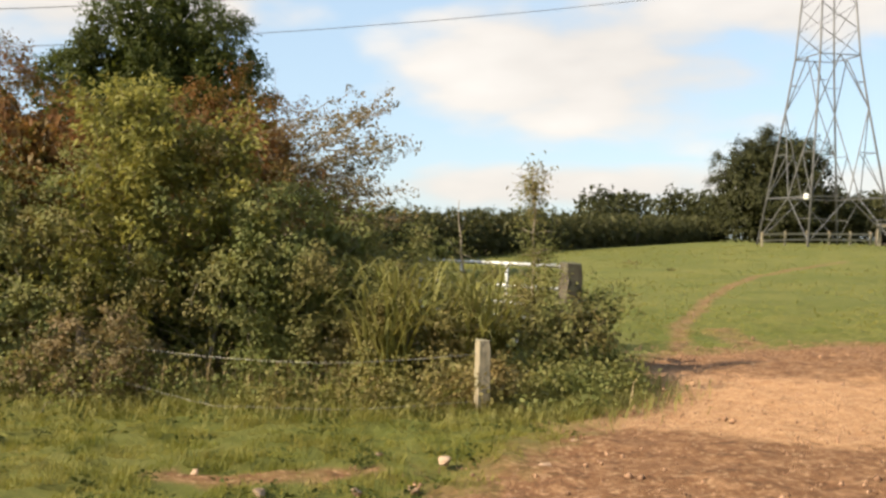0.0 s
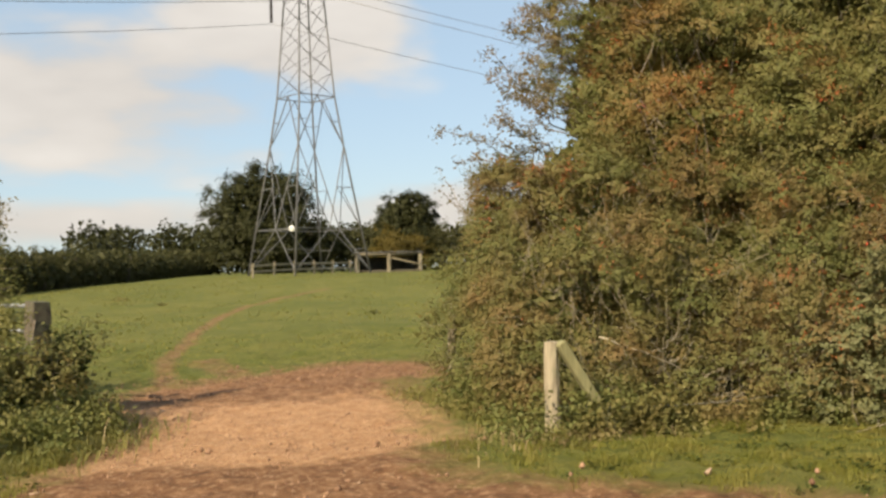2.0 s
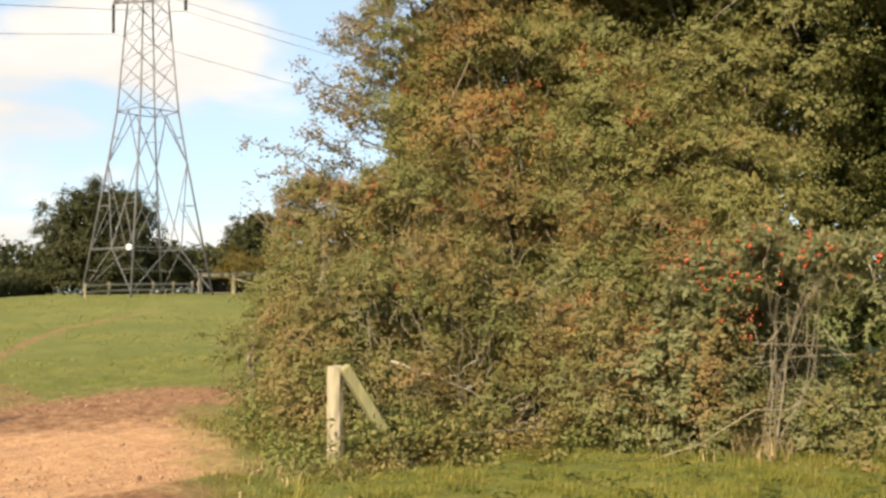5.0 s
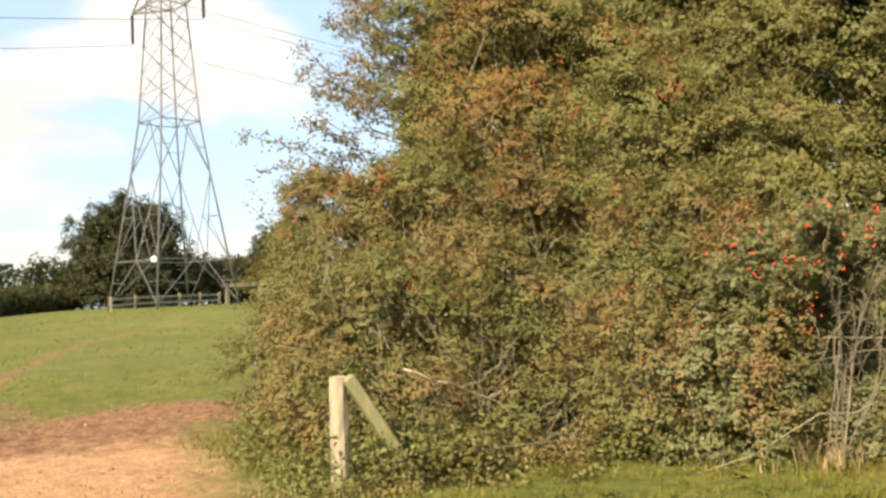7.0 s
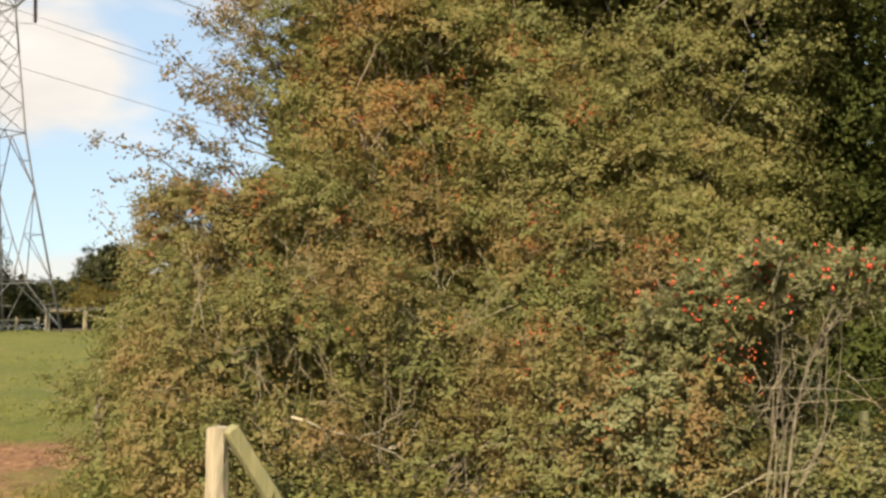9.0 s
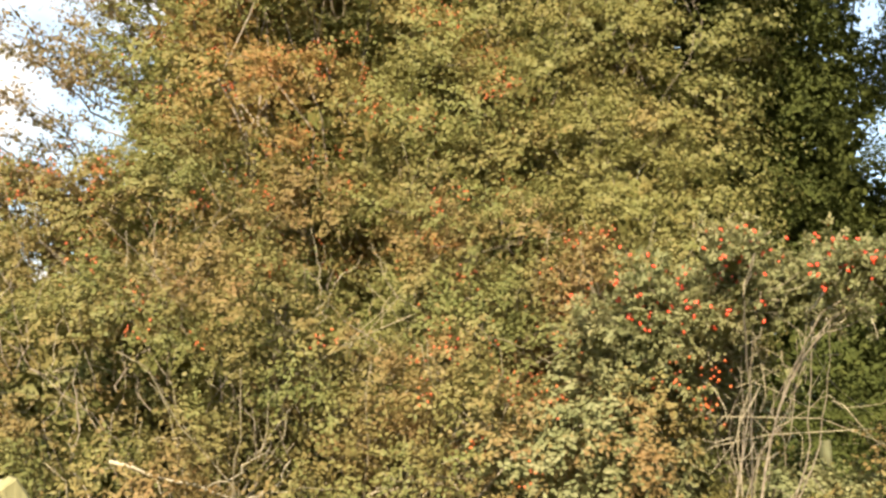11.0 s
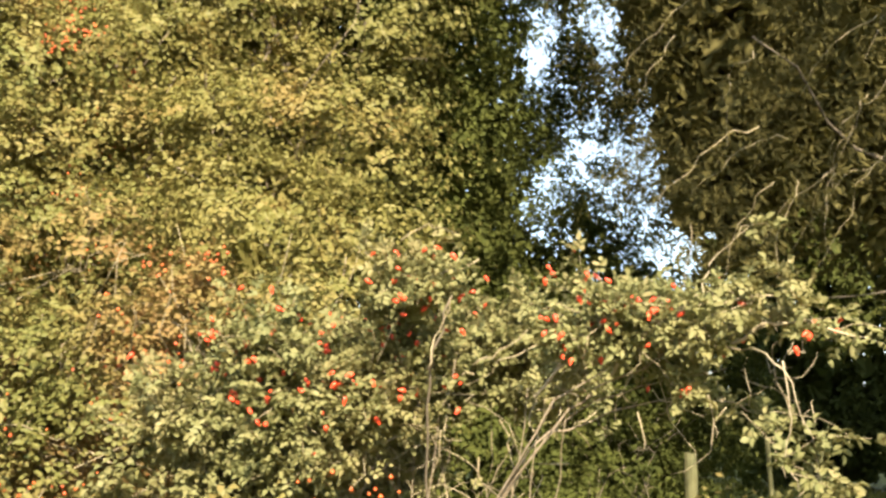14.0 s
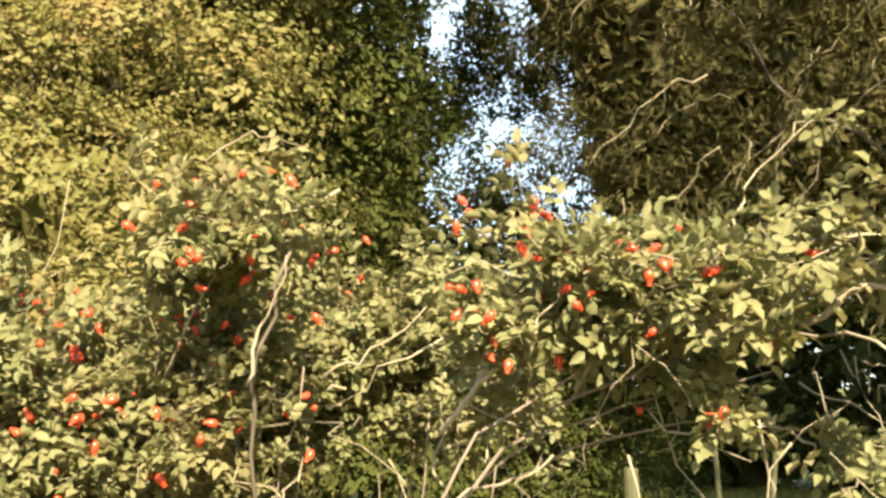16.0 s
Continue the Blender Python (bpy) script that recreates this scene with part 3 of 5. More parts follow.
# ---- hedge at the gateway's side: brambles, hawthorn, dog rose ----
bramble_lobes = [(6.9, 9.1, 0.7, 0.9, 0.9, 1.15), (7.3, 10.4, 1.1, 0.8, 1.2, 1.2), (7.7, 9.2, 1.0, 1.2, 1.0, 1.25), (8.9, 8.9, 1.0, 1.2, 1.0, 1.3), (9.7, 8.0, 0.9, 1.0, 1.0, 1.25), (10.3, 7.0, 0.8, 1.0, 0.9, 1.25), (9.1, 6.2, 0.75, 0.4, 0.3, 0.75), (9.85, 4.8, 0.5, 0.5, 0.45, 0.62), (10.3, 4.5, 0.4, 0.4, 0.4, 0.5), (8.4, 10.0, 1.7, 1.3, 1.0, 1.2), (10.0, 9.3, 1.8, 1.3, 1.0, 1.3), (9.35, 6.45, 0.75, 0.6, 0.55, 0.7), (9.05, 6.25, 0.45, 0.5, 0.35, 0.55), (8.9, 7.0, 0.6, 0.6, 0.5, 0.7), (6.9, 8.5, 0.25, 0.6, 0.5, 0.55), (7.9, 8.15, 0.25, 0.8, 0.5, 0.55), (9.0, 7.7, 0.25, 0.9, 0.6, 0.6), (9.8, 6.7, 0.25, 0.7, 0.6, 0.6), (6.7, 9.5, 0.4, 0.45, 0.8, 0.6), (7.3, 11.2, 0.4, 0.5, 0.9, 0.6), (6.6, 10.0, 0.3, 0.42, 0.7, 0.5), (6.9, 10.9, 0.5, 0.5, 0.9, 0.75), (7.2, 11.3, 1.8, 0.5, 0.6, 0.65), (7.9, 11.5, 2.3, 0.6, 0.6, 0.7), (10.2, 8.2, 2.0, 1.0, 0.8, 0.9)]
bramble, br_c, br_d = shrub("bramble_thicket", (8.2, 9.2, 0), bramble_lobes, BRAMBLE, "sunlit bramble thicket with browning leaves beside the gateway post", "bramble", 420, 0, 0.34, 0.037, 0.64, CANE, 90, 0.007, 16000, 1.25, ("cane", "foliage"), twigs=500, hollow=1.2, back=(0.45, 0.9, 0), bough=(56, 12), core=0.6, flat=1.0, rise=0.6, gap=-0.12, swell=0.4)
haw_lobes = [(9.1, 11.7, 2.3, 1.3, 1.3, 1.7), (10.15, 11.2, 3.7, 1.5, 1.6, 2.0), (11.0, 10.3, 3.4, 1.8, 1.5, 2.1), (10.9, 11.8, 5.4, 1.9, 1.6, 1.9), (11.5, 11.6, 7.0, 2.0, 1.8, 1.8), (11.7, 10.5, 5.0, 1.5, 1.2, 1.3), (9.65, 11.6, 4.2, 0.8, 0.9, 1.2), (10.15, 11.6, 5.5, 0.8, 0.9, 1.0)]
hawthorn, haw_c, haw_d = shrub("hawthorn_tree", (10.8, 10.2, 0), haw_lobes, HAWTHORN, "tall hawthorn turning orange, with red haws", "hawthorn", 260, 0, 0.56, 0.038, 0.75, TWIG, 48, 0.016, 16000, 1.4, ("branch", "foliage"), floor=0.6, twigs=380, hollow=0.8, back=(0.45, 0.9, 0), bough=(76, 14), core=0.48, gap=0.0, swell=0.9)
green_lobes = [(12.2, 9.4, 3.5, 1.5, 1.5, 2.0), (12.0, 8.2, 2.3, 1.2, 1.3, 1.35), (11.5, 7.2, 2.5, 1.0, 0.9, 0.9)]
shrub("hawthorn_tree", (12.0, 8.6, 0), green_lobes, YELLOWLEAF, "yellow-green hawthorn between the rose and the taller trees", "hawthorn", 95, 0, 0.56, 0.038, 0.75, TWIG, 16, 0.014, 4500, 1.4, ("branch", "foliage"), floor=0.6, twigs=100, hollow=0.8, back=(0.45, 0.9, 0), bough=(76, 14), core=0.48, gap=0.0, swell=0.9)
maple_lobes = [(12.8, 10.4, 5.6, 1.9, 1.8, 2.2), (13.6, 9.2, 4.2, 1.6, 1.6, 2.6), (13.4, 8.6, 6.2, 1.7, 1.6, 2.0), (11.6, 10.2, 6.4, 0.9, 0.8, 0.8)]
shrub("maple_tree", (13.0, 9.6, 0), maple_lobes, GREENLEAF, "dark olive-green field maple rising behind the hawthorn", "tree", 170, 0, 0.6, 0.055, 0.85, BARK, 22, 0.03, 8000, 2.0, ("branch", "foliage"), floor=0.8, twigs=60, hollow=0.8, back=(0.45, 0.9, 0), bough=(60, 12), core=0.55, flat=0.5, gap=-0.1, swell=0.7)
facing = haw_c[(haw_d[:, 1] < 0.2) & (haw_c[:, 2] < 5)]
br_near = br_c[(br_c[:, 1] < 7.6) & (br_c[:, 0] < 9.9) & (br_c[:, 2] > 0.8)]
br_high = br_c[br_c[:, 2] > 1.1]
haws = np.concatenate([facing[rng.integers(len(facing), size=210)], br_high[rng.integers(len(br_high), size=70)], br_near[rng.integers(len(br_near), size=24)]]) + rng.normal(size=(304, 3)) * 0.1 + [-0.22, -0.26, 0.06]
link("haw_crop", raw_mesh("haw_crop", *berry_cluster_arrays(haws, 12, 0.055, 0.0095), HAW), hawthorn, "clusters of orange-red haws", "stuff")
for i in range(80):
    a = np.array([6.3 + 3.3 * rng.uniform() ** 1.5, 0, rng.uniform(0.5, 1.9)])
    a[1] = np.interp(a[0], [6.4, 8.9, 10.0], [8.6, 8.1, 6.9]) + 0.45 * (a[2] - 0.5) + rng.normal() * 0.12
    b = a + np.array([rng.normal() * 0.3, rng.normal() * 0.15 + 0.1, rng.uniform(0.4, 1.0)])
    link("cane", raw_mesh("cane", *tube_arrays([(bend(a, b, 9, 0.35), rng.uniform(0.003, 0.0055), 0.0015)], 4), PALEBARK if i % 5 == 0 else TWIG, True), bramble, "thin dry stem")
for i in range(26):
    a = np.array([rng.uniform(6.6, 10.0), 0, 0.1])
    a[1] = np.interp(a[0], [6.6, 8.9, 10.0], [8.2, 8.0, 6.9]) + rng.normal() * 0.12
    b = a + np.array([rng.normal() * 0.45, rng.normal() * 0.2 - 0.05, rng.uniform(0.5, 1.7)])
    link("cane", raw_mesh("cane", *tube_arrays([(bend(a, b, 9, 0.25), rng.uniform(0.004, 0.008), 0.002)], 5), CANE, True), bramble, "pale dead stem")
# a pale dead branch that hangs across the thicket's face
for way, r in (([(6.5, 7.98, 0.96), (6.75, 7.9, 0.84), (7.02, 7.86, 0.76), (7.36, 7.84, 0.65), (7.55, 7.8, 0.47), (7.84, 7.78, 0.3)], 0.011), ([(7.36, 7.84, 0.65), (7.6, 7.84, 0.7), (7.72, 7.86, 0.88)], 0.006), ([(7.36, 7.84, 0.65), (7.75, 7.85, 0.66), (8.4, 7.9, 0.61)], 0.006), ([(7.02, 7.86, 0.76), (7.25, 7.8, 0.82), (7.5, 7.8, 0.95)], 0.005), ([(6.75, 7.9, 0.84), (6.85, 7.86, 0.68), (6.9, 7.84, 0.52)], 0.005), ([(7.55, 7.8, 0.47), (7.5, 7.78, 0.34), (7.55, 7.76, 0.2)], 0.005)):
    u = np.linspace(0, len(way) - 1, 12)
    w = np.stack([np.interp(u, np.arange(len(way)), [q[k] for q in way]) for k in range(3)], -1)
    w[1:-1] += rng.normal(size=(10, 3)) * 0.012
    link("twig", raw_mesh("twig", *tube_arrays([(w, r, r * 0.45)], 5), PALEBARK, True), bramble, "pale dead twig")
# thin bare twig ends on the side towards the pasture
spray_p, spray_w = [], []
for i in range(50):
    a = np.array([rng.uniform(7.5, 8.7), rng.uniform(11.0, 12.2), rng.uniform(2.2, 5.6)])
    a[0] += max(0.0, a[2] - 3.4) * 0.55
    b = a + np.array([-rng.uniform(0.3, 0.95), rng.uniform(-0.4, 0.3), rng.uniform(-0.1, 0.35)])
    w = bend(a + [0.6, 0, -0.2], b, 9, 0.4)
    spray_w.append((w, 0.013, 0.004))
    spray_p.append((w[3:, None] + rng.normal(size=(6, 26, 3)) * 0.045).reshape(-1, 3))
for a, b in (((7.5, 12.1, 2.2), (7.3, 12.9, 3.25)), ((7.5, 12.1, 2.2), (7.6, 12.6, 3.1)), ((7.45, 12.1, 2.3), (7.1, 12.5, 2.9))):
    w = bend(a, b, 9, 0.2)
    spray_w.append((w, 0.011, 0.004))
    spray_p.append((w[3:, None] + rng.normal(size=(6, 7, 3)) * 0.05).reshape(-1, 3))
spray_p = np.concatenate(spray_p)
link("twig_fringe", raw_mesh("twig_fringe", *tube_arrays(spray_w, 4), TWIG, True), hawthorn, kind="stuff")
link("sparse_foliage", raw_mesh("sparse_foliage", *leaf_arrays(spray_p, rng.normal(size=spray_p.shape), 0.05, 0.03), THINLEAF), hawthorn, kind="stuff")


def hip_mesh():
    """One rose hip: an egg with a dry crown at its tip, about two centimetres long."""
    prof = [(0.0, 0.0), (0.0052, 0.003), (0.0076, 0.009), (0.0068, 0.0165), (0.0030, 0.0215), (0.0042, 0.025)]
    v, t, k = [], [], 7
    for r, z in prof:
        for j in range(k):
            v.append((r * math.cos(j * 2 * math.pi / k), r * math.sin(j * 2 * math.pi / k), -z))
    for i in range(len(prof) - 1):
        for j in range(k):
            a, b = i * k + j, i * k + (j + 1) % k
            t += [(a, a + k, b + k), (a, b + k, b)]
    return raw_mesh("rose_hip", v, t, HIP, True)


shrub("bramble_shoots", (9.3, 6.1, 0), [(8.95, 6.6, 0.45, 0.5, 0.4, 0.65), (9.2, 6.15, 0.55, 0.4, 0.3, 0.75), (9.05, 6.35, 1.0, 0.35, 0.35, 0.5), (10.0, 5.4, 0.3, 0.45, 0.45, 0.45), (10.5, 4.95, 0.3, 0.5, 0.4, 0.42)], ROSE, "low green bramble shoots round the rose's foot", "bramble", 90, 0, 0.2, 0.04, 0.66, CANE, 24, 0.005, 900, 1.5, ("cane", "foliage"), bough=(26, 10), core=0.6, flat=1.0, rise=0.5, gap=-0.4, swell=0.15)
rng = np.random.default_rng(23)
rose = thing("rose_bush", (9.7, 5.7, 0), "arching dog rose bush heavy with red hips", "rose")
HIP_MESH = hip_mesh()
leaf_p, leaf_n, leaf_a, stalks, hip_spots = [], [], [], [], []


def smooth_way(way, steps):
    """An easy curve through a few places of a branch, with small kinks."""
    w = np.array(way, float)
    u = np.linspace(0, len(w) - 1, steps)
    p = np.stack([np.interp(u, np.arange(len(w)), w[:, k]) for k in range(3)], -1)
    p[1:-1] = p[1:-1] * 0.5 + (p[:-2] + p[2:]) * 0.25
    p[1:-1] += rng.normal(size=(steps - 2, 3)) * 0.006
    return p


def rose_cane(start, end, r, lift, steps=14, first=0.4, shoots=9, leafy=1.0, least=0.0, via=None, low=False, bark=None):
    w = bend(start, end, steps, 0.28, lift) if via is None else smooth_way(via, steps)
    link("cane", raw_mesh("cane", *tube_arrays([(w, r, r * (0.16 if via is None else 0.3))], 6), bark or TWIG, True), rose)
    for i in range(shoots):
        u = (first + (1 - first) * rng.uniform(0, 1)) * (steps - 1)
        k = int(u)
        p = w[min(k, steps - 1)]
        if p[2] < least:
            continue
        d = unit(rng.normal(size=3) * [1, 1, 0.6] + [-0.25, -0.1, 0.35])
        tip = p + d * rng.uniform(0.08, 0.3)
        if first < 0.8 and (tip[2] > 2.13 or tip[0] < 8.8) and tip[1] < 4.75:
            continue
        if first < 0.8 and tip[2] > 1.84 + (tip[0] - 6.86) * 0.225 - 0.1 * max(0.0, 4.9 - tip[1]):
            continue
        if not low and tip[1] < 4.85 and tip[2] < 1.9 and rng.uniform() < 0.9:
            continue
        tw = bend(p, tip, 5, 0.4)
        stalks.append((tw, 0.0018, 0.001))
        for q in range(int(rng.integers(10, 15) * leafy)):
            at_ = tw[rng.integers(1, 5)]
            ax = unit(rng.normal(size=3) + d * 0.6)
            ln = rng.uniform(0.04, 0.075)
            side = unit(np.cross(ax, rng.normal(size=3) * 0.4 + [0, 0, 1]))
            up = np.cross(side, ax)
            up = up if up[2] > 0 else -up
            for f, sgn in ((0.35, 1), (0.4, -1), (0.68, 1), (0.72, -1), (0.95, 0)):
                leaf_p.append(at_ + ax * ln * f)
                leaf_n.append(up + rng.normal(size=3) * 0.35)
                leaf_a.append(side * sgn * 4.0 + ax * (2.2 if sgn else 6.0))
        if rng.uniform() < 0.6 and p[2] > 1.6:
            for q in range(rng.integers(1, 4)):
                hip_spots.append((tip + rng.normal(size=3) * 0.03, unit(rng.normal(size=3) * 0.5 + d * 0.4 + [0, 0, 0.5])))


for i in range(21):
    end = np.array([rng.uniform(8.65, 10.2), rng.uniform(4.5, 6.7), 0])
    end[0] = max(end[0], 9.0 + rng.uniform(0, 0.4)) if end[1] < 4.9 else end[0]
    end[2] = min(2.2, 1.80 + (end[0] - 6.86) * 0.22) - 0.14 * abs(end[1] - 5.2) ** 1.3 - rng.uniform(0, 0.5)
    start = np.array([9.95 + rng.normal() * 0.14, 5.95 + rng.normal() * 0.16, 0.0])
    rose_cane(start, end, rng.uniform(0.003, 0.0055), rng.uniform(0.05, 0.16), 14, 0.42, 58 if end[1] < 4.95 else 165, least=1.66 if end[1] < 5.75 else 1.25)
# the long limbs that arch out to the side: way, thickness at the root, share left bare, shoots
limbs_out = [([(9.28, 5.5, 0.0), (9.38, 5.12, 0.8), (9.2, 5.02, 1.3), (9.1, 4.95, 1.64)], 0.005, 1.0, 0), ([(9.28, 5.5, 0.0), (9.4, 5.1, 0.8), (9.3, 4.95, 1.3), (9.12, 4.86, 1.68)], 0.0045, 1.0, 0), ([(9.36, 5.5, 0.0), (9.34, 5.36, 0.9), (9.2, 5.12, 1.4), (9.1, 4.96, 1.62), (9.29, 4.76, 1.69), (9.23, 4.51, 1.76), (9.34, 4.27, 1.73)], 0.0055, 0.8, 4), ([(9.36, 5.5, 0.0), (9.34, 5.36, 0.9), (9.2, 5.12, 1.4), (9.2, 4.87, 1.70), (9.2, 4.68, 1.77), (9.2, 4.55, 1.81), (9.18, 4.33, 1.85)], 0.005, 0.55, 12), ([(9.36, 5.5, 0.0), (9.34, 5.36, 0.9), (9.2, 5.12, 1.4), (9.1, 4.86, 1.70), (9.1, 4.72, 1.80), (9.05, 4.43, 1.93), (8.98, 4.27, 1.90)], 0.006, 0.5, 16), ([(9.36, 5.5, 0.0), (9.34, 5.36, 0.9), (9.2, 5.12, 1.4), (9.06, 4.97, 1.62), (9.05, 4.85, 1.77), (9.03, 4.70, 1.84), (9.0, 4.5, 2.02)], 0.0055, 0.5, 18), ([(9.05, 4.43, 1.93), (9.08, 4.40, 2.08), (9.1, 4.37, 2.20), (9.12, 4.24, 2.31)], 0.003, 0.95, 1), ([(9.0, 4.3, 1.92), (8.95, 4.18, 1.99), (9.02, 4.02, 1.97), (9.1, 3.86, 1.92)], 0.007, 0.3, 12), ([(8.98, 4.27, 1.90), (8.8, 4.15, 1.86), (8.85, 4.09, 1.68), (9.05, 4.05, 1.46)], 0.003, 0.9, 4), ([(8.8, 4.15, 1.86), (8.84, 4.13, 1.7), (8.9, 4.16, 1.58), (8.85, 4.12, 1.48)], 0.0026, 0.7, 4), ([(9.32, 4.3, 1.73), (9.3, 4.24, 1.68), (9.26, 4.2, 1.6), (9.22, 4.16, 1.5)], 0.003, 0.3, 3), ([(9.1, 4.7, 1.82), (9.12, 4.6, 1.98), (9.2, 4.5, 2.06), (9.25, 4.42, 2.1)], 0.006, 0.2, 20), ([(9.05, 4.95, 1.75), (9.03, 4.82, 1.90), (9.0, 4.62, 1.98), (9.0, 4.45, 2.0)], 0.006, 0.3, 20), ([(9.05, 4.9, 1.8), (9.1, 4.75, 2.0), (9.15, 4.6, 2.1), (9.2, 4.55, 2.16)], 0.006, 0.2, 24), ([(9.0, 4.45, 1.95), (8.95, 4.35, 2.02), (8.95, 4.25, 2.06), (8.98, 4.12, 2.08)], 0.005, 0.1, 22)]
for way, r, first, n in limbs_out:
    rose_cane(np.array(way[0]), np.array(way[-1]), r, 0, 12 if len(way) < 6 else 20, first if len(way) < 6 else 0.45 + 0.55 * first, n, via=way, low=way[-1][2] < 1.75, bark=PALEBARK if way[0][2] > 0 else TWIG)
# pale bare shoots that stand out of the leaves
for way, r in (([(8.75, 5.07, 1.85), (8.74, 4.98, 1.89), (8.75, 4.89, 1.96)], 0.005), ([(8.9, 4.75, 1.88), (8.9, 4.73, 1.94), (8.9, 4.68, 2.01)], 0.006), ([(9.0, 5.42, 2.30), (9.0, 5.32, 2.35), (9.0, 5.2, 2.31)], 0.005), ([(9.0, 5.13, 2.22), (9.0, 5.36, 2.13), (9.02, 5.52, 1.86)], 0.007), ([(8.9, 5.28, 1.84), (8.9, 5.25, 1.95), (8.9, 5.2, 2.08)], 0.007)):
    w = smooth_way(way, 9)
    link("cane", raw_mesh("cane", *tube_arrays([(w, r * 0.55, r * 0.2)], 6), CANE, True), rose, "bare arching shoot")
# the fan of stems that rises from the foot
for i in range(5):
    lean = -0.5 + 0.14 * i + rng.normal() * 0.03
    a = np.array([9.42 + rng.normal() * 0.07, 5.58 + rng.normal() * 0.07, 0.0])
    knee = np.array([9.38 + rng.normal() * 0.07, 5.55 + lean * 0.3 + rng.normal() * 0.05, rng.uniform(0.8, 1.25)])
    head = np.array([9.3 + rng.normal() * 0.14, 5.48 + lean, rng.uniform(1.62, 1.9)])
    w = smooth_way([a, a * 0.5 + knee * 0.5 + rng.normal(size=3) * 0.03, knee, knee * 0.45 + head * 0.55 + rng.normal(size=3) * 0.045, head], 15) + np.cumsum(rng.normal(size=(15, 3)), 0) * 0.004
    r = rng.uniform(0.003, 0.0055)
    link("cane", raw_mesh("cane", *tube_arrays([(w, r, r * 0.4)], 6), (TWIG, CANE, TWIG, CANE)[i % 4], True), rose, "stem rising bare from the foot")
w = smooth_way([(9.36, 5.5, 0.0), (9.3, 5.42, 1.2), (9.0, 5.32, 1.7), (8.92, 5.27, 1.89), (8.92, 5.2, 2.09)], 14)
link("cane", raw_mesh("cane", *tube_arrays([(w, 0.005, 0.0035)], 6), BARK, True), rose, "dark dead stem")
for i in range(70):
    a = np.array([rng.uniform(9.15, 9.8), rng.uniform(4.95, 6.1), rng.uniform(0.9, 1.85)])
    link("cane", raw_mesh("cane", *tube_arrays([(bend(a, a + rng.normal(size=3) * 0.25 - [0.12, 0, 0.05], 6, 0.5), rng.uniform(0.002, 0.004), 0.001)], 5), CANE, True), rose, "bare pale twig")
for i in range(60):
    a = np.array([rng.uniform(8.95, 9.3), rng.uniform(4.05, 4.95), rng.uniform(1.66, 2.0)])
    w = bend(a, a + rng.normal(size=3) * [0.06, 0.11, 0.12] - [0.02, 0, 0.03], 6, 0.5)
    link("twig", raw_mesh("twig", *tube_arrays([(w, rng.uniform(0.0012, 0.0026), 0.0007)], 4), PALEBARK if i % 2 else CANE, True), rose, "bare crooked twig")
link("shoot_mass", raw_mesh("shoot_mass", *tube_arrays(stalks, 3), CANE, True), rose, kind="stuff")
link("foliage", raw_mesh("foliage", *oval_arrays(np.array(leaf_p), np.array(leaf_n), 0.029, 0.02, np.array(leaf_a), 0.4), ROSE), rose)
hip_spots.sort(key=lambda h: h[0][0] * 0.9 + abs(h[0][1] - 4.9) * 0.45 - h[0][2] * 1.1 + 0.2 * noise.noise(Vector(h[0]) * 4.0) + rng.uniform(0, 0.3))
hip_spots = [h for h in hip_spots if h[0][2] < 2.27]
for at_, d in hip_spots[:300]:
    h = new("rose_hip", HIP_MESH)
    h.parent = rose
    q = Vector(-d).to_track_quat("-Z", "Y").to_matrix().to_4x4()
    h.matrix_basis = Matrix.Translation(Vector(at_) - rose.location) @ q @ Matrix.Scale(rng.uniform(0.85, 1.25), 4)

# ---- far side of the gateway ----
rng = np.random.default_rng(31)
left_lobes = [(-0.3, 10.75, 0.45, 0.9, 0.4, 0.6), (-4.6, 11.6, 1.0, 1.4, 1.2, 1.5), (-3.2, 11.8, 1.1, 1.4, 1.2, 1.6), (-1.9, 12.0, 0.9, 1.2, 1.2, 1.3), (-0.7, 11.9, 0.5, 1.0, 0.9, 0.56), (0.5, 11.6, 0.45, 0.9, 0.7, 0.54), (0.4, 12.4, 0.5, 0.7, 0.4, 0.55), (1.35, 11.5, 0.5, 0.6, 0.6, 0.68), (1.75, 12.5, 0.35, 0.45, 0.5, 0.6), (-6.4, 11.4, 1.2, 1.5, 1.4, 1.7), (-1.5, 13.2, 0.9, 1.2, 1.0, 1.0)]
shrub("bramble_thicket", (-2.0, 12.2, 0), left_lobes, THICKET, "dense bramble and hedge thicket behind a wire fence", "bramble", 370, 170, 0.36, 0.052, 0.62, CANE, 60, 0.008, 11000, 1.8, ("cane", "foliage"), twigs=160, back=(0, 1, 0))
rust_lobes = [(-7.4, 13.8, 3.0, 1.2, 1.0, 1.4), (-3.2, 14.0, 2.6, 0.9, 1.0, 1.2), (-4.0, 14.2, 2.5, 1.2, 1.1, 1.3), (-6.4, 14.2, 2.4, 1.5, 1.3, 1.5), (-3.4, 13.9, 1.6, 1.8, 1.0, 1.3), (-6.0, 12.7, 2.6, 0.9, 0.8, 0.9)]
rusty, ru_c, ru_d = shrub("hawthorn_tree", (-3.6, 14.2, 0), rust_lobes, RUST, "rusty red hawthorn with thinning twigs", "hawthorn", 230, 175, 0.36, 0.056, 0.6, TWIG, 40, 0.02, 6000, 2.0, ("branch", "foliage"), floor=0.8, twigs=200, back=(0, 1, 0))
thin_w, thin_p = [], []
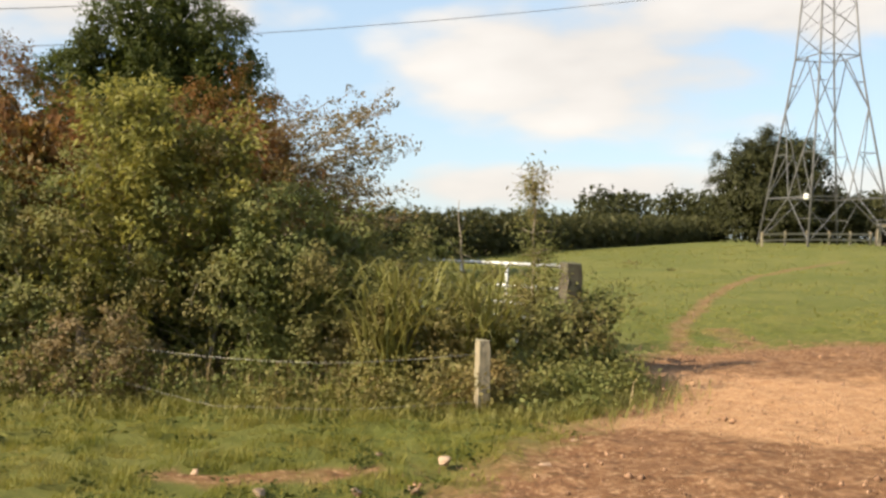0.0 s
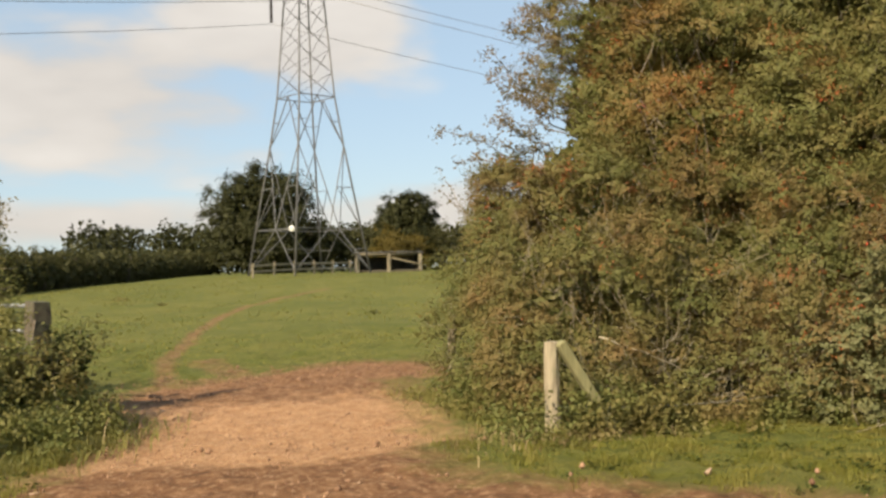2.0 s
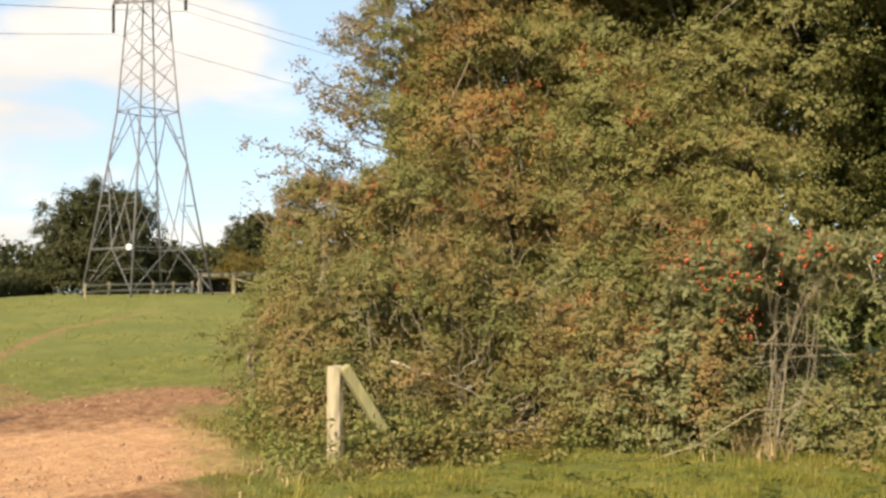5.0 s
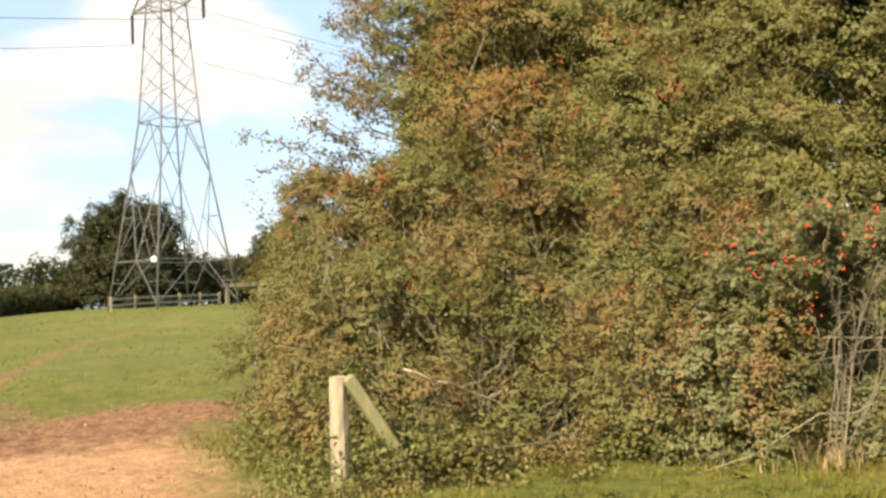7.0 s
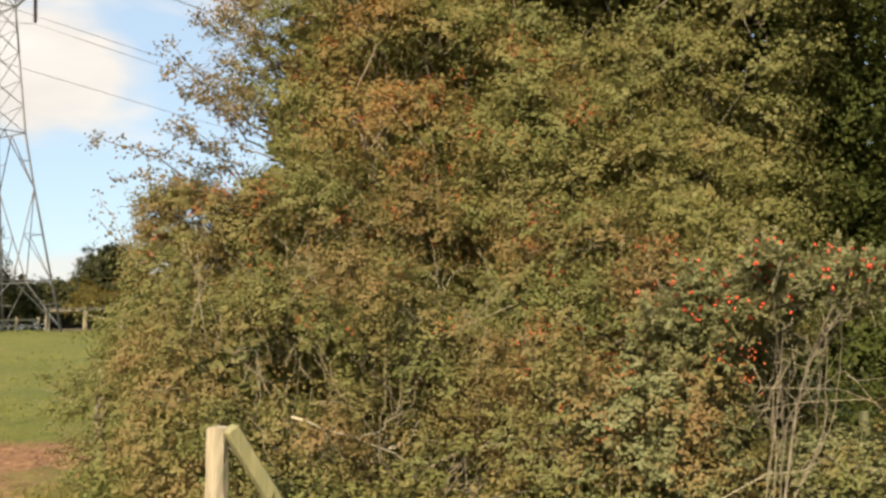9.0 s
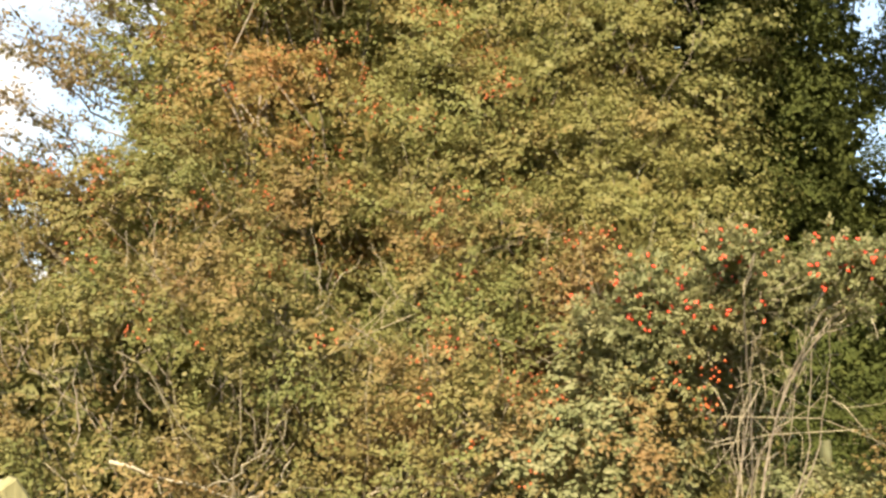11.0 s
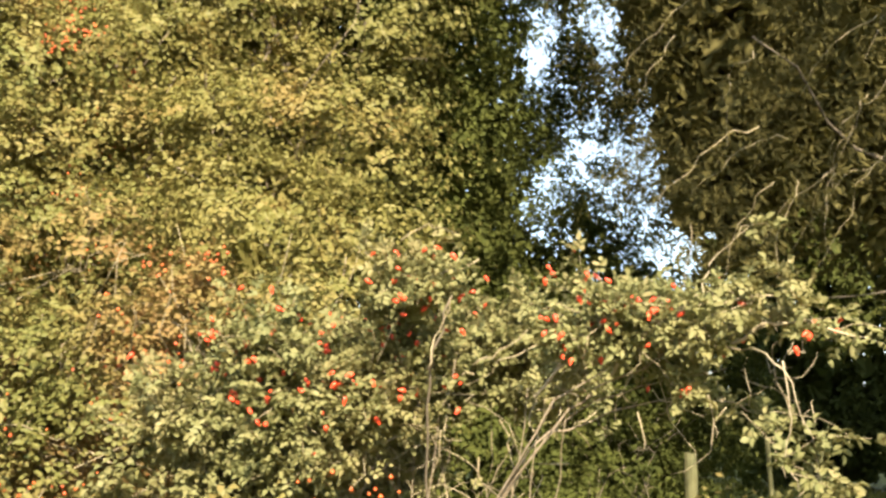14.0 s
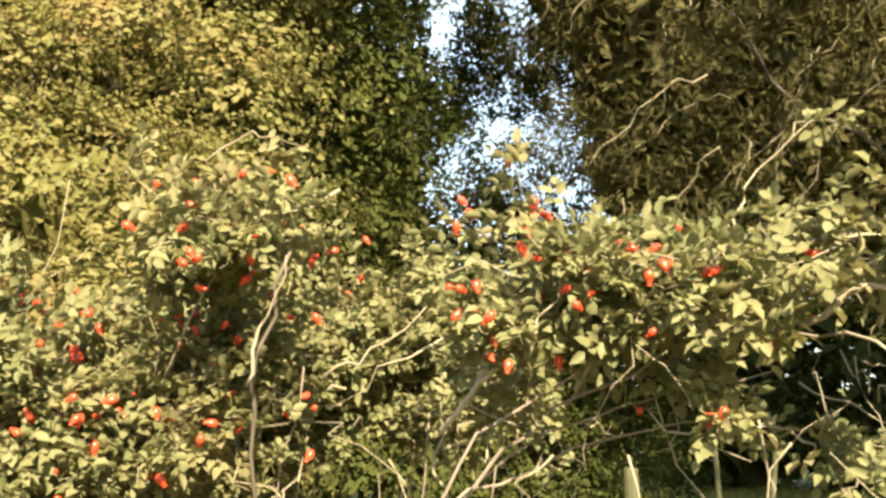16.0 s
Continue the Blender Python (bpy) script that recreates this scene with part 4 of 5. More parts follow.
for i in range(84):
    a = np.array([rng.uniform(-2.9, -1.5), rng.uniform(13.2, 14.2), rng.uniform(1.7, 3.35)])
    b = a + np.array([rng.uniform(0.3, 1.15), rng.uniform(-0.3, 0.3), rng.uniform(-0.35, 0.55)])
    w = bend(a - [0.3, 0, 0.2], b, 9, 0.4, 0.05)
    thin_w.append((w, 0.011, 0.003))
    thin_p.append((w[3:, None] + rng.normal(size=(6, 13, 3)) * 0.045).reshape(-1, 3))
thin_p = np.concatenate(thin_p)
link("twig_fringe", raw_mesh("twig_fringe", *tube_arrays(thin_w, 4), TWIG, True), rusty, kind="stuff")
link("sparse_foliage", raw_mesh("sparse_foliage", *leaf_arrays(thin_p, rng.normal(size=thin_p.shape), 0.055, 0.034), THINLEAF), rusty, kind="stuff")


def tree(name, base, lobes, material, label, clumps, per, radius, leaf, trunk_r, bark=BARK, limbs=26, inner=2500, width=0.6, inner_size=2.5, lean=0.3):
    ob = thing(name, base, label, "tree")
    L = np.array(lobes, float)
    p, nrm, c, d = clump_points(lobes, clumps, per, radius, floor=base[2] + 0.3, low=base[2], lean=lean, hollow=0.5 if leaf > 0.12 else 1.0)
    q = fill_points(lobes, inner, 0.8)
    link("crown", raw_mesh("crown", *gather(leaf_arrays(p, nrm, leaf, leaf * width), leaf_arrays(q, rng.normal(size=q.shape), leaf * inner_size, leaf * inner_size * 0.6)), material), ob)
    mid = L[:, :3].mean(0)
    link("trunk", raw_mesh("trunk", *tube_arrays([(bend(base, mid, 8, 0.15), trunk_r, trunk_r * 0.5)], 9), bark, True), ob)
    for i in range(limbs):
        u = rng.uniform(0.35, 1.0)
        way = (bend(np.array(base) * (1 - u) + mid * u, c[rng.integers(len(c))] * 0.9 + mid * 0.1, 7, 0.3, 0.05), trunk_r * 0.35, trunk_r * 0.06)
        link("limb", raw_mesh("limb", *tube_arrays([way], 5), bark, True), ob)
    return ob


tree("oak_tree", (-9.6, 32, ground_at(-10, 32)), [(-9.6, 32, 5.6, 3.1, 2.6, 2.6), (-9.5, 32, 7.6, 2.2, 2.2, 1.9), (-7.8, 32, 6.2, 1.7, 2.0, 1.9), (-11.6, 32, 5.6, 1.9, 2, 2.0), (-9.6, 32, 3.0, 3.6, 2.4, 2.2)], OAK, "broad dark green oak standing behind the thicket", 620, 84, 0.5, 0.13, 0.3, inner=9000)
tree("round_tree", (26.3, 77, ground_at(26, 77)), [(24.6, 77, 5.6, 2.9, 3.0, 3.4), (27.3, 77, 6.4, 3.2, 3.0, 3.8), (26.2, 76, 3.4, 4.6, 3.2, 2.6)], FARLEAF, "broad dark round-crowned tree behind the pylon", 560, 55, 0.65, 0.2, 0.4, inner=6000)
tree("small_tree", (38.5, 76, ground_at(39, 76)), [(38.3, 76, 5.9, 2.0, 2.2, 2.0), (39.8, 76, 5.0, 1.9, 2.0, 2.0), (37.4, 75, 4.0, 2.4, 2.2, 1.8)], FARLEAF, "small dark green tree beyond the shelter", 420, 50, 0.5, 0.18, 0.25, inner=4000)
tree("small_tree", (35, 70, ground_at(35, 70)), [(34.7, 70, 3.5, 1.7, 1.4, 1.3), (36.2, 70, 2.8, 1.3, 1.3, 1.2), (33.4, 69, 2.6, 1.3, 1.2, 1.1)], AUTUMN, "yellowing scrub behind the shelter", 200, 45, 0.4, 0.14, 0.1, limbs=10, inner=700)

# an ash sapling leaning out of the thicket, and a thin one by the gate
def sapling(base, top, spread, label, leaves, leaf, material, shoots=40):
    ob = thing("sapling", base, label, "sapling")
    stem = bend(base, top, 10, 0.12)
    link("trunk", raw_mesh("trunk", *tube_arrays([(stem, 0.03, 0.006)], 6), TWIG, True), ob)
    ps, al = [], []
    for i in range(shoots):
        k = rng.integers(3, 10)
        d = unit(rng.normal(size=3) * [1, 1, 0.5] + [0, 0, 0.25])
        w = bend(stem[k], stem[k] + d * spread * rng.uniform(0.4, 1.0) * (1.25 - k / 12), 6, 0.3, 0.05)
        link("shoot", raw_mesh("shoot", *tube_arrays([(w, 0.008, 0.002)], 4), TWIG, True), ob)
        p = (w[1:, None] + rng.normal(size=(5, leaves, 3)) * 0.085).reshape(-1, 3)
        ps.append(p)
        al.append(np.repeat(d[None] * 0.6 - [0, 0, 0.5], len(p), 0))
    p = np.concatenate(ps)
    link("foliage", raw_mesh("foliage", *leaf_arrays(p, rng.normal(size=p.shape) + [0, -0.3, 0.8], leaf, leaf * 0.34, 0.2, np.concatenate(al), 0.7), material), ob)


sapling((-4.2, 11.2, 0), (-3.9, 11.3, 3.15), 1.6, "young yellow-green ash growing out of the thicket", 20, 0.10, ASH, 95)
sapling((-3.1, 11.4, 0), (-2.9, 11.5, 2.9), 1.1, "smaller ash sapling in the thicket", 16, 0.10, ASH, 40)
sapling((0.95, 12.0, 0), (0.88, 12.07, 2.62), 0.42, "thin sapling beside the gate post", 12, 0.06, BRAMBLE, 40)
sapling((0.1, 12.6, 0), (-0.05, 12.8, 2.25), 0.45, "thin straggling sapling in the thicket", 6, 0.06, BRAMBLE, 14)

# field hedges
for (ax, ay), (bx, by), h0, h1, lab in (((-9, 36), (22.5, 80), 2.7, 1.7, "clipped field hedge along the pasture's far side"), ((27, 80), (62, 64), 3.7, 4.3, "overgrown field hedge behind the shelter")):
    n = int(math.hypot(bx - ax, by - ay) / 1.0)
    lobes = []
    for i in range(n):
        u = i / (n - 1)
        x, y = ax + (bx - ax) * u, ay + (by - ay) * u
        h = (h0 + (h1 - h0) * u) * rng.uniform(0.94, 1.06)
        lobes.append((x, y, ground_at(x, y) + h * 0.48, 1.4, 1.3, h * 0.52))
    ob = thing("field_hedge", (ax, ay, ground_at(ax, ay)), lab, "hedge")
    p, nrm, c, d = clump_points(lobes, 2200, 26 if bx < 30 else 12, 0.22, floor=0.3, hollow=0.7, back=(0, 1, 0), gap=-1)
    q = fill_points(lobes, 18000, 0.97)
    link("foliage", raw_mesh("foliage", *gather(leaf_arrays(p, nrm, 0.09, 0.065), leaf_arrays(q, rng.normal(size=q.shape), 0.34, 0.24)), HEDGELEAF), ob)
    ways = []
    for l in lobes:
        for k in range(3):
            a = np.array([l[0] + rng.normal() * 0.5, l[1] + rng.normal() * 0.3, ground_at(l[0], l[1])])
            ways.append((bend(a, a + [rng.normal() * 0.3, rng.normal() * 0.3, l[5] * 1.6], 5, 0.3), 0.04, 0.008))
    link("stem_mass", raw_mesh("stem_mass", *tube_arrays(ways, 4), BARK), ob, kind="stuff")

wood = thing("distant_wood", (60, 215, -1.4), "dark wooded rise on the skyline", "wood", kind="stuff")
lobes = [(x, 215 + rng.normal() * 6, 6.5 + rng.normal() * 0.4 + min(1.0, max(0, (x - 30)) * 0.03), 4.5, 4, 4.8) for x in np.arange(33, 190, 2.6)]
p, nrm, c, d = clump_points(lobes, 2200, 20, 0.4, floor=-1, hollow=0.2, back=(0, 1, 0), gap=-1)
q = fill_points(lobes, 15000, 0.97)
link("foliage", raw_mesh("foliage", *gather(leaf_arrays(p, nrm, 0.34, 0.26), leaf_arrays(q, rng.normal(size=q.shape), 1.1, 0.8)), FARLEAF), wood)

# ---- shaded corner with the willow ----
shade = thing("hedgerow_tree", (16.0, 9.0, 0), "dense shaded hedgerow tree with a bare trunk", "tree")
shade_lobes = [(15.6, 8.6, 3.6, 1.7, 1.5, 2.6), (16.2, 9.4, 6.4, 2.4, 2.0, 2.6), (14.9, 8.0, 6.8, 1.6, 1.5, 2.0), (17.5, 8.6, 4.2, 1.8, 1.7, 2.8), (18.6, 7.8, 2.2, 1.8, 1.7, 1.9), (19.0, 8.6, 4.3, 1.2, 1.2, 2.8), (19.4, 7.9, 2.9, 1.0, 1.0, 1.5), (19.9, 7.15, 3.5, 1.0, 0.9, 1.3), (20.3, 6.2, 2.6, 1.2, 1.0, 1.4), (18.8, 8.3, 6.6, 1.0, 0.9, 2.2), (20.5, 6.2, 1.6, 1.4, 1.6, 1.8), (20.8, 7.6, 2.2, 1.4, 1.3, 2.2), (15.8, 7.6, 1.2, 1.4, 1.2, 1.3), (15.2, 7.9, 4.6, 1.2, 1.0, 1.6), (17.0, 7.1, 1.6, 1.6, 1.0, 1.4), (17.0, 6.6, 8.2, 2.4, 1.6, 1.4)]
p, nrm, c, d = clump_points(shade_lobes, 760, 66, 0.4, floor=0.1, back=(1, 0.3, 0))
q = fill_points(shade_lobes, 10000, 0.85)
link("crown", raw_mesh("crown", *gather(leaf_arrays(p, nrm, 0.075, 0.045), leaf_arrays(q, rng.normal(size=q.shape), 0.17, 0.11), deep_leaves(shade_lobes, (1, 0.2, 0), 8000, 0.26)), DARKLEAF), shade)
link("trunk", raw_mesh("trunk", *tube_arrays([(bend((16.4, 8.7, 0), (16.2, 8.5, 7.0), 9, 0.12), 0.12, 0.05)], 9), BARK, True), shade)

willow = thing("willow_tree", (16.8, 1.2, 0), "overhanging shaded willow with narrow yellowing leaves", "willow")
canopy = [(13.0, 0.2, 7.6, 3.6, 3.2, 1.9), (16.5, 1.0, 8.2, 3.8, 3.6, 2.4), (10.6, -0.6, 7.8, 2.2, 2.6, 1.6), (13.5, -3.2, 7.4, 3.6, 2.8, 2.0), (17.5, -2.6, 7.4, 3.6, 3.2, 2.4)]
curtain = [(16.8, 4.65, 2.6, 1.5, 0.95, 2.6), (17.2, 5.1, 6.9, 1.8, 1.25, 2.2), (16.9, 4.85, 4.8, 1.4, 0.95, 1.8), (17.0, 5.25, 5.5, 1.0, 0.6, 1.2), (17.4, 3.4, 3.6, 2.0, 1.6, 3.4), (18.6, 2.2, 4.4, 2.4, 2.0, 4.2), (17.0, 0.6, 4.0, 2.2, 2.0, 3.8), (17.6, -1.6, 4.0, 2.4, 2.2, 3.8), (16.6, -3.6, 4.0, 2.2, 2.2, 3.8)]
far_lobes = [(28.0, 3.6, 4.0, 1.8, 2.4, 4.6), (28.0, -1.0, 4.0, 1.8, 3.2, 4.8), (27.0, -6.0, 4.0, 2.6, 3.2, 4.8), (27.6, 4.4, 7.4, 1.4, 1.0, 2.0), (27.4, 1.4, 8.6, 1.6, 3.2, 2.4), (27.6, 4.6, 1.4, 1.6, 1.6, 1.8), (27.2, 1.0, 1.2, 1.4, 2.6, 1.5), (26.8, -3.0, 1.2, 1.4, 2.6, 1.5)]
high_curtain = [(x, y, max(z, 3.0 + rz), rx, ry, rz) for x, y, z, rx, ry, rz in curtain]
p1, n1, c1, d1 = clump_points(canopy, 220, 44, 0.55, floor=3)
p2, n2, c2, d2 = clump_points(curtain, 1000, 56, 0.5, floor=0.6, low=0.4, hollow=0.7, back=(1, 0, 0))
q = np.concatenate([fill_points(canopy, 2000, 0.85), fill_points(curtain, 20000, 0.85)])
q2 = fill_points(curtain, 10000, 0.62)
hem = lambda v: v[:, 2] > 3.0 + 0.5 * np.sin(v[:, 1] * 2.1) + 0.3 * np.sin(v[:, 1] * 5.3 + v[:, 0] * 3.0)
p2, n2 = p2[hem(p2)], n2[hem(p2)]
q, q2 = q[hem(q)], q2[hem(q2)]
fall = np.array([[0, 0, -1.6]])
link("crown", raw_mesh("crown", *gather(leaf_arrays(p1, n1, 0.13, 0.03), leaf_arrays(p2, n2, 0.1, 0.016, 0.2, np.repeat(fall, len(p2), 0)), leaf_arrays(q, rng.normal(size=q.shape), 0.17, 0.06), leaf_arrays(q2, rng.normal(size=q2.shape), 0.22, 0.09), deep_leaves(high_curtain, (1, 0, 0), 30000, 0.34)), WILLOW), willow)
link("trunk", raw_mesh("trunk", *tube_arrays([(bend((17.0, 1.6, 0), (15.8, 0.8, 6.8), 10, 0.15), 0.36, 0.16)], 10), BARK, True), willow)
for a, b, r in (((16.6, 1.4, 2.6), (13.2, 2.8, 5.4), 0.1), ((16.4, 1.2, 3.4), (11.6, 0.6, 6.6), 0.11), ((16.8, 1.5, 2.0), (15.4, 4.4, 5.2), 0.07), ((16.2, 1.0, 4.0), (17.2, -3.0, 7.0), 0.12), ((16.8, 1.5, 2.4), (14.8, 3.9, 2.6), 0.045), ((16.8, 1.5, 1.6), (15.0, 3.0, 3.4), 0.05)):
    link("limb", raw_mesh("limb", *tube_arrays([(bend(a, b, 11, 0.35, 0.06), r * 0.55, r * 0.12)], 6), BARK, True), willow)
# slender drooping sprays that hang before the dark
for i in range(46):
    near = i < 20
    a = np.array([rng.uniform(11.2, 12.6), rng.uniform(1.7, 3.3), rng.uniform(3.6, 4.4)]) if near else np.array([rng.uniform(13.5, 15.8), rng.uniform(1.0, 5.0), rng.uniform(3.2, 5.2)])
    b = a + np.array([rng.uniform(-0.7, 0.1), rng.uniform(0.1, 0.9), -rng.uniform(0.5, 1.3)])
    w = bend(a, b, 12, 0.3, 0.12)
    sp = link("spray", raw_mesh("spray", *tube_arrays([(w, 0.006, 0.0015)], 4), CANE, True), willow)
    k = 40
    u = rng.uniform(0.15, 1, k) * 11
    p = w[u.astype(int)] + rng.normal(size=(k, 3)) * 0.012
    me = raw_mesh("spray_foliage", *leaf_arrays(p, rng.normal(size=p.shape) + [0, 0, 0.3], 0.085, 0.013, 0.2, np.repeat((b - a)[None] * 0.8, k, 0), 0.7), WILLOW)
    link("spray_foliage", me, sp, kind="stuff")
# out-of-view tree, added only so its crown blocks sun from the corner
tree("willow_tree", (10.6, -2.6, 0), [(9.0, -1.2, 7.6, 2.8, 2.2, 1.9), (11.5, -1.6, 8.0, 2.8, 2.4, 2.2), (7.6, -2.6, 7.8, 2.2, 2.2, 1.9), (10.0, -3.6, 8.2, 3.0, 2.4, 2.2), (9.3, 2.4, 9.2, 2.4, 2.2, 1.8), (12.0, 2.4, 9.9, 2.4, 2.4, 2.0), (7.9, 0.5, 6.4, 1.8, 1.4, 1.2)], WILLOW, "unseen tall willow added to shade the corner", 280, 50, 0.5, 0.13, 0.3, width=0.22, inner=2500, inner_size=2.0)
far_side = thing("thicket", (27.5, 1.0, 0), "dense dark thicket backing the shaded hollow beyond the grass", "thicket")
# dark leaves fill the hollow under the willow, its shade put into their colour
p, nrm, c, d = clump_points(far_lobes, 520, 44, 0.5, floor=0.2, back=(1, 0, 0))
q = fill_points(far_lobes, 19000, 0.92)
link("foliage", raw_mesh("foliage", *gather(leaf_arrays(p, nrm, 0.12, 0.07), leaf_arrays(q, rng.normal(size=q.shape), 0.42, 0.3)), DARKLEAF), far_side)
for x, y, z, rx, ry, rz in far_lobes[:3]:
    link("trunk", raw_mesh("trunk", *tube_arrays([(bend((x, y, 0), (x, y, z + rz * 0.5), 7, 0.12), 0.14, 0.05)], 7), BARK, True), far_side)
veil = thing("ash_tree", (20.4, 7.0, 0), "thin-leaved tree with sky showing through its crown", "tree")
veil_lobes = [(20.2, 6.9, 8.2, 1.3, 1.5, 1.9), (20.4, 8.9, 5.4, 1.2, 1.0, 2.4), (20.4, 7.4, 2.4, 1.5, 1.3, 1.5), (20.2, 5.2, 8.2, 1.0, 0.9, 1.6), (20.4, 6.2, 2.0, 1.2, 1.2, 1.4), (20.0, 6.5, 7.0, 0.8, 0.9, 1.1), (20.2, 8.0, 7.0, 0.7, 0.5, 1.6)]
p, nrm, c, d = clump_points(veil_lobes, 480, 84, 0.38, floor=0.2)
p2, n2, c, d = clump_points([(20.3, 7.3, 5.6, 0.6, 0.9, 1.1), (20.3, 6.5, 4.9, 0.6, 0.7, 1.0), (20.3, 6.0, 4.0, 0.5, 0.5, 0.6)], 75, 44, 0.3, floor=0.2)
link("crown", raw_mesh("crown", *gather(leaf_arrays(p, nrm, 0.1, 0.05), leaf_arrays(p2, n2, 0.09, 0.045)), DARKLEAF), veil)
link("trunk", raw_mesh("trunk", *tube_arrays([(bend((20.4, 8.6, 0), (20.3, 8.0, 7.4), 9, 0.12), 0.07, 0.02)], 8), BARK, True), veil)
under_lobes = [(14.2, 6.2, 0.2, 1.2, 0.9, 0.7), (15.4, 5.9, 0.25, 1.0, 0.7, 0.55), (12.8, 6.5, 0.15, 1.0, 0.8, 0.5), (17.5, 6.4, 0.6, 1.6, 1.2, 1.1), (19.8, 6.8, 0.8, 1.8, 1.4, 1.5)]
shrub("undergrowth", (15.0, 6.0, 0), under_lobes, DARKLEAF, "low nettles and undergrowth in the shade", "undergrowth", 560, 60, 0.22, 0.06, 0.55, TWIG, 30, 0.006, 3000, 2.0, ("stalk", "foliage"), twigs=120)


# ---- posts, gate, wires ----
def fence_post(name, x, y, top, w, material, label, tilt=(0, 0), round_post=False):
    bm = bmesh.new()
    g0 = ground_at(x, y)
    depth = top - g0 + 0.12
    n = 10 if round_post else 4
    rings = 9
    lay = []
    for i in range(rings):
        z = -0.12 + g0 + depth * i / (rings - 1)
        lay.append([])
        for j in range(n):
            a = j * 2 * math.pi / n + (math.pi / 4 if n == 4 else 0) + 0.3
            r = w * (0.52 if round_post else 0.72) * (1 + rng.normal() * 0.035)
            if i == rings - 1:
                r *= 0.93
            k = z - g0
            lay[-1].append(bm.verts.new((x + r * math.cos(a) + tilt[0] * k, y + r * math.sin(a) + tilt[1] * k, z + (rng.normal() * 0.006 if i == rings - 1 else 0))))
    for a, b in zip(lay, lay[1:]):
        for j in range(n):
            bm.faces.new((a[j], a[(j + 1) % n], b[(j + 1) % n], b[j]))
    bm.faces.new(lay[-1])
    bm.faces.new(lay[0][::-1])
    if n == 4:
        bmesh.ops.bevel(bm, geom=[e for e in bm.edges if abs(e.verts[0].co.z - e.verts[1].co.z) > 0.02], offset=w * 0.08, segments=1, affect="EDGES")
    bmesh.ops.recalc_face_normals(bm, faces=bm.faces)
    me = bpy.data.meshes.new(name)
    bm.to_mesh(me)
    bm.free()
    me.materials.append(material)
    return tagged(new(name, me), label, "fence post")


fence_post("fence_post", 0.12, 9.3, 0.74, 0.125, POSTWOOD, "weathered pale square fence post in long grass")
fence_post("fence_post", 5.66, 7.67, 0.97, 0.15, POSTWOOD, "pale weathered round gateway post against brambles", round_post=True)
fence_post("fence_post", 6.75, 11.7, 1.24, 0.12, POSTWOOD, "leaning pale fence post at the pasture's edge", (0.05, 0), True)
fence_post("gate_post", 1.5, 13.0, 1.42, 0.25, OLDWOOD, "thick dark wooden gate post wrapped in ivy")
fence_post("fence_post", -4.2, 10.2, 0.75, 0.08, OLDWOOD, "weathered fence post half hidden in brambles")
fence_post("fence_post", 14.3, 4.98, 1.3, 0.1, SHADEDWOOD, "mossy fence post in the shaded undergrowth", round_post=True)
fence_post("fence_post", 12.2, 6.0, 0.7, 0.1, SHADEDWOOD, "mossy fence post swallowed by undergrowth", round_post=True)
fence_post("stake", 15.6, 4.1, 1.45, 0.04, SHADEDWOOD, "thin leaning stake in the shaded undergrowth", (0.0, -0.12), True)
fence_post("stake", 15.4, 4.35, 1.4, 0.04, SHADEDWOOD, "thin upright stake in the shaded undergrowth", (0.0, 0.04), True)
bm = bmesh.new()
beam(bm, (5.7, 7.58, 0.97), (6.34, 7.47, -0.05), 0.11, 0.1)
bmesh.ops.bevel(bm, geom=bm.edges[:], offset=0.012, segments=1, affect="EDGES")
me = bpy.data.meshes.new("brace")
bm.to_mesh(me)
bm.free()
me.materials.append(MOSSWOOD)
tagged(new("brace_rail", me), "mossy diagonal brace leaning against the gateway post", "rail")


def wire(points, r, label, barbs=True):
    pts = []
    for a, b, sag in points:
        a, b = np.array(a, float), np.array(b, float)
        u = np.linspace(0, 1, 14)[:, None]
        w = a + (b - a) * u
        w[:, 2] -= sag * 4 * (u * (1 - u))[:, 0]
        pts.append(w)
    w = np.concatenate(pts)
    ways = [(w, r, r)]
    if barbs:
        seg = np.linspace(0, len(w) - 1.001, 44)
        for k in seg:
            p = w[int(k)] + (w[int(k) + 1] - w[int(k)]) * (k % 1)
            d = unit(rng.normal(size=3)) * 0.012
            ways.append((np.stack([p - d, p + d]), r * 0.8, r * 0.8))
    me = raw_mesh("fence_wire", *tube_arrays(ways, 5), WIRE, True)
    tagged(new("fence_wire", me), label, "wire")


wire([((0.05, 9.24, 0.61), (-1.5, 9.2, 0.50), 0.02), ((-1.5, 9.2, 0.50), (-4.18, 10.16, 0.60), 0.05)], 0.0022, "slack barbed wire strung between the fence posts")
wire([((0.05, 9.22, 0.14), (-1.2, 9.15, 0.05), 0.005), ((-1.2, 9.15, 0.05), (-2.5, 9.15, 0.07), 0.0), ((-2.5, 9.15, 0.07), (-4.18, 10.16, 0.28), 0.02)], 0.0024, "slack lower barbed wire strung between the fence posts")
wire([((5.72, 7.62, 0.32), (9.0, 6.9, 0.36), 0.08), ((9.0, 6.9, 0.36), (12.2, 5.95, 0.4), 0.06)], 0.0026, "slack wire running along the foot of the brambles")

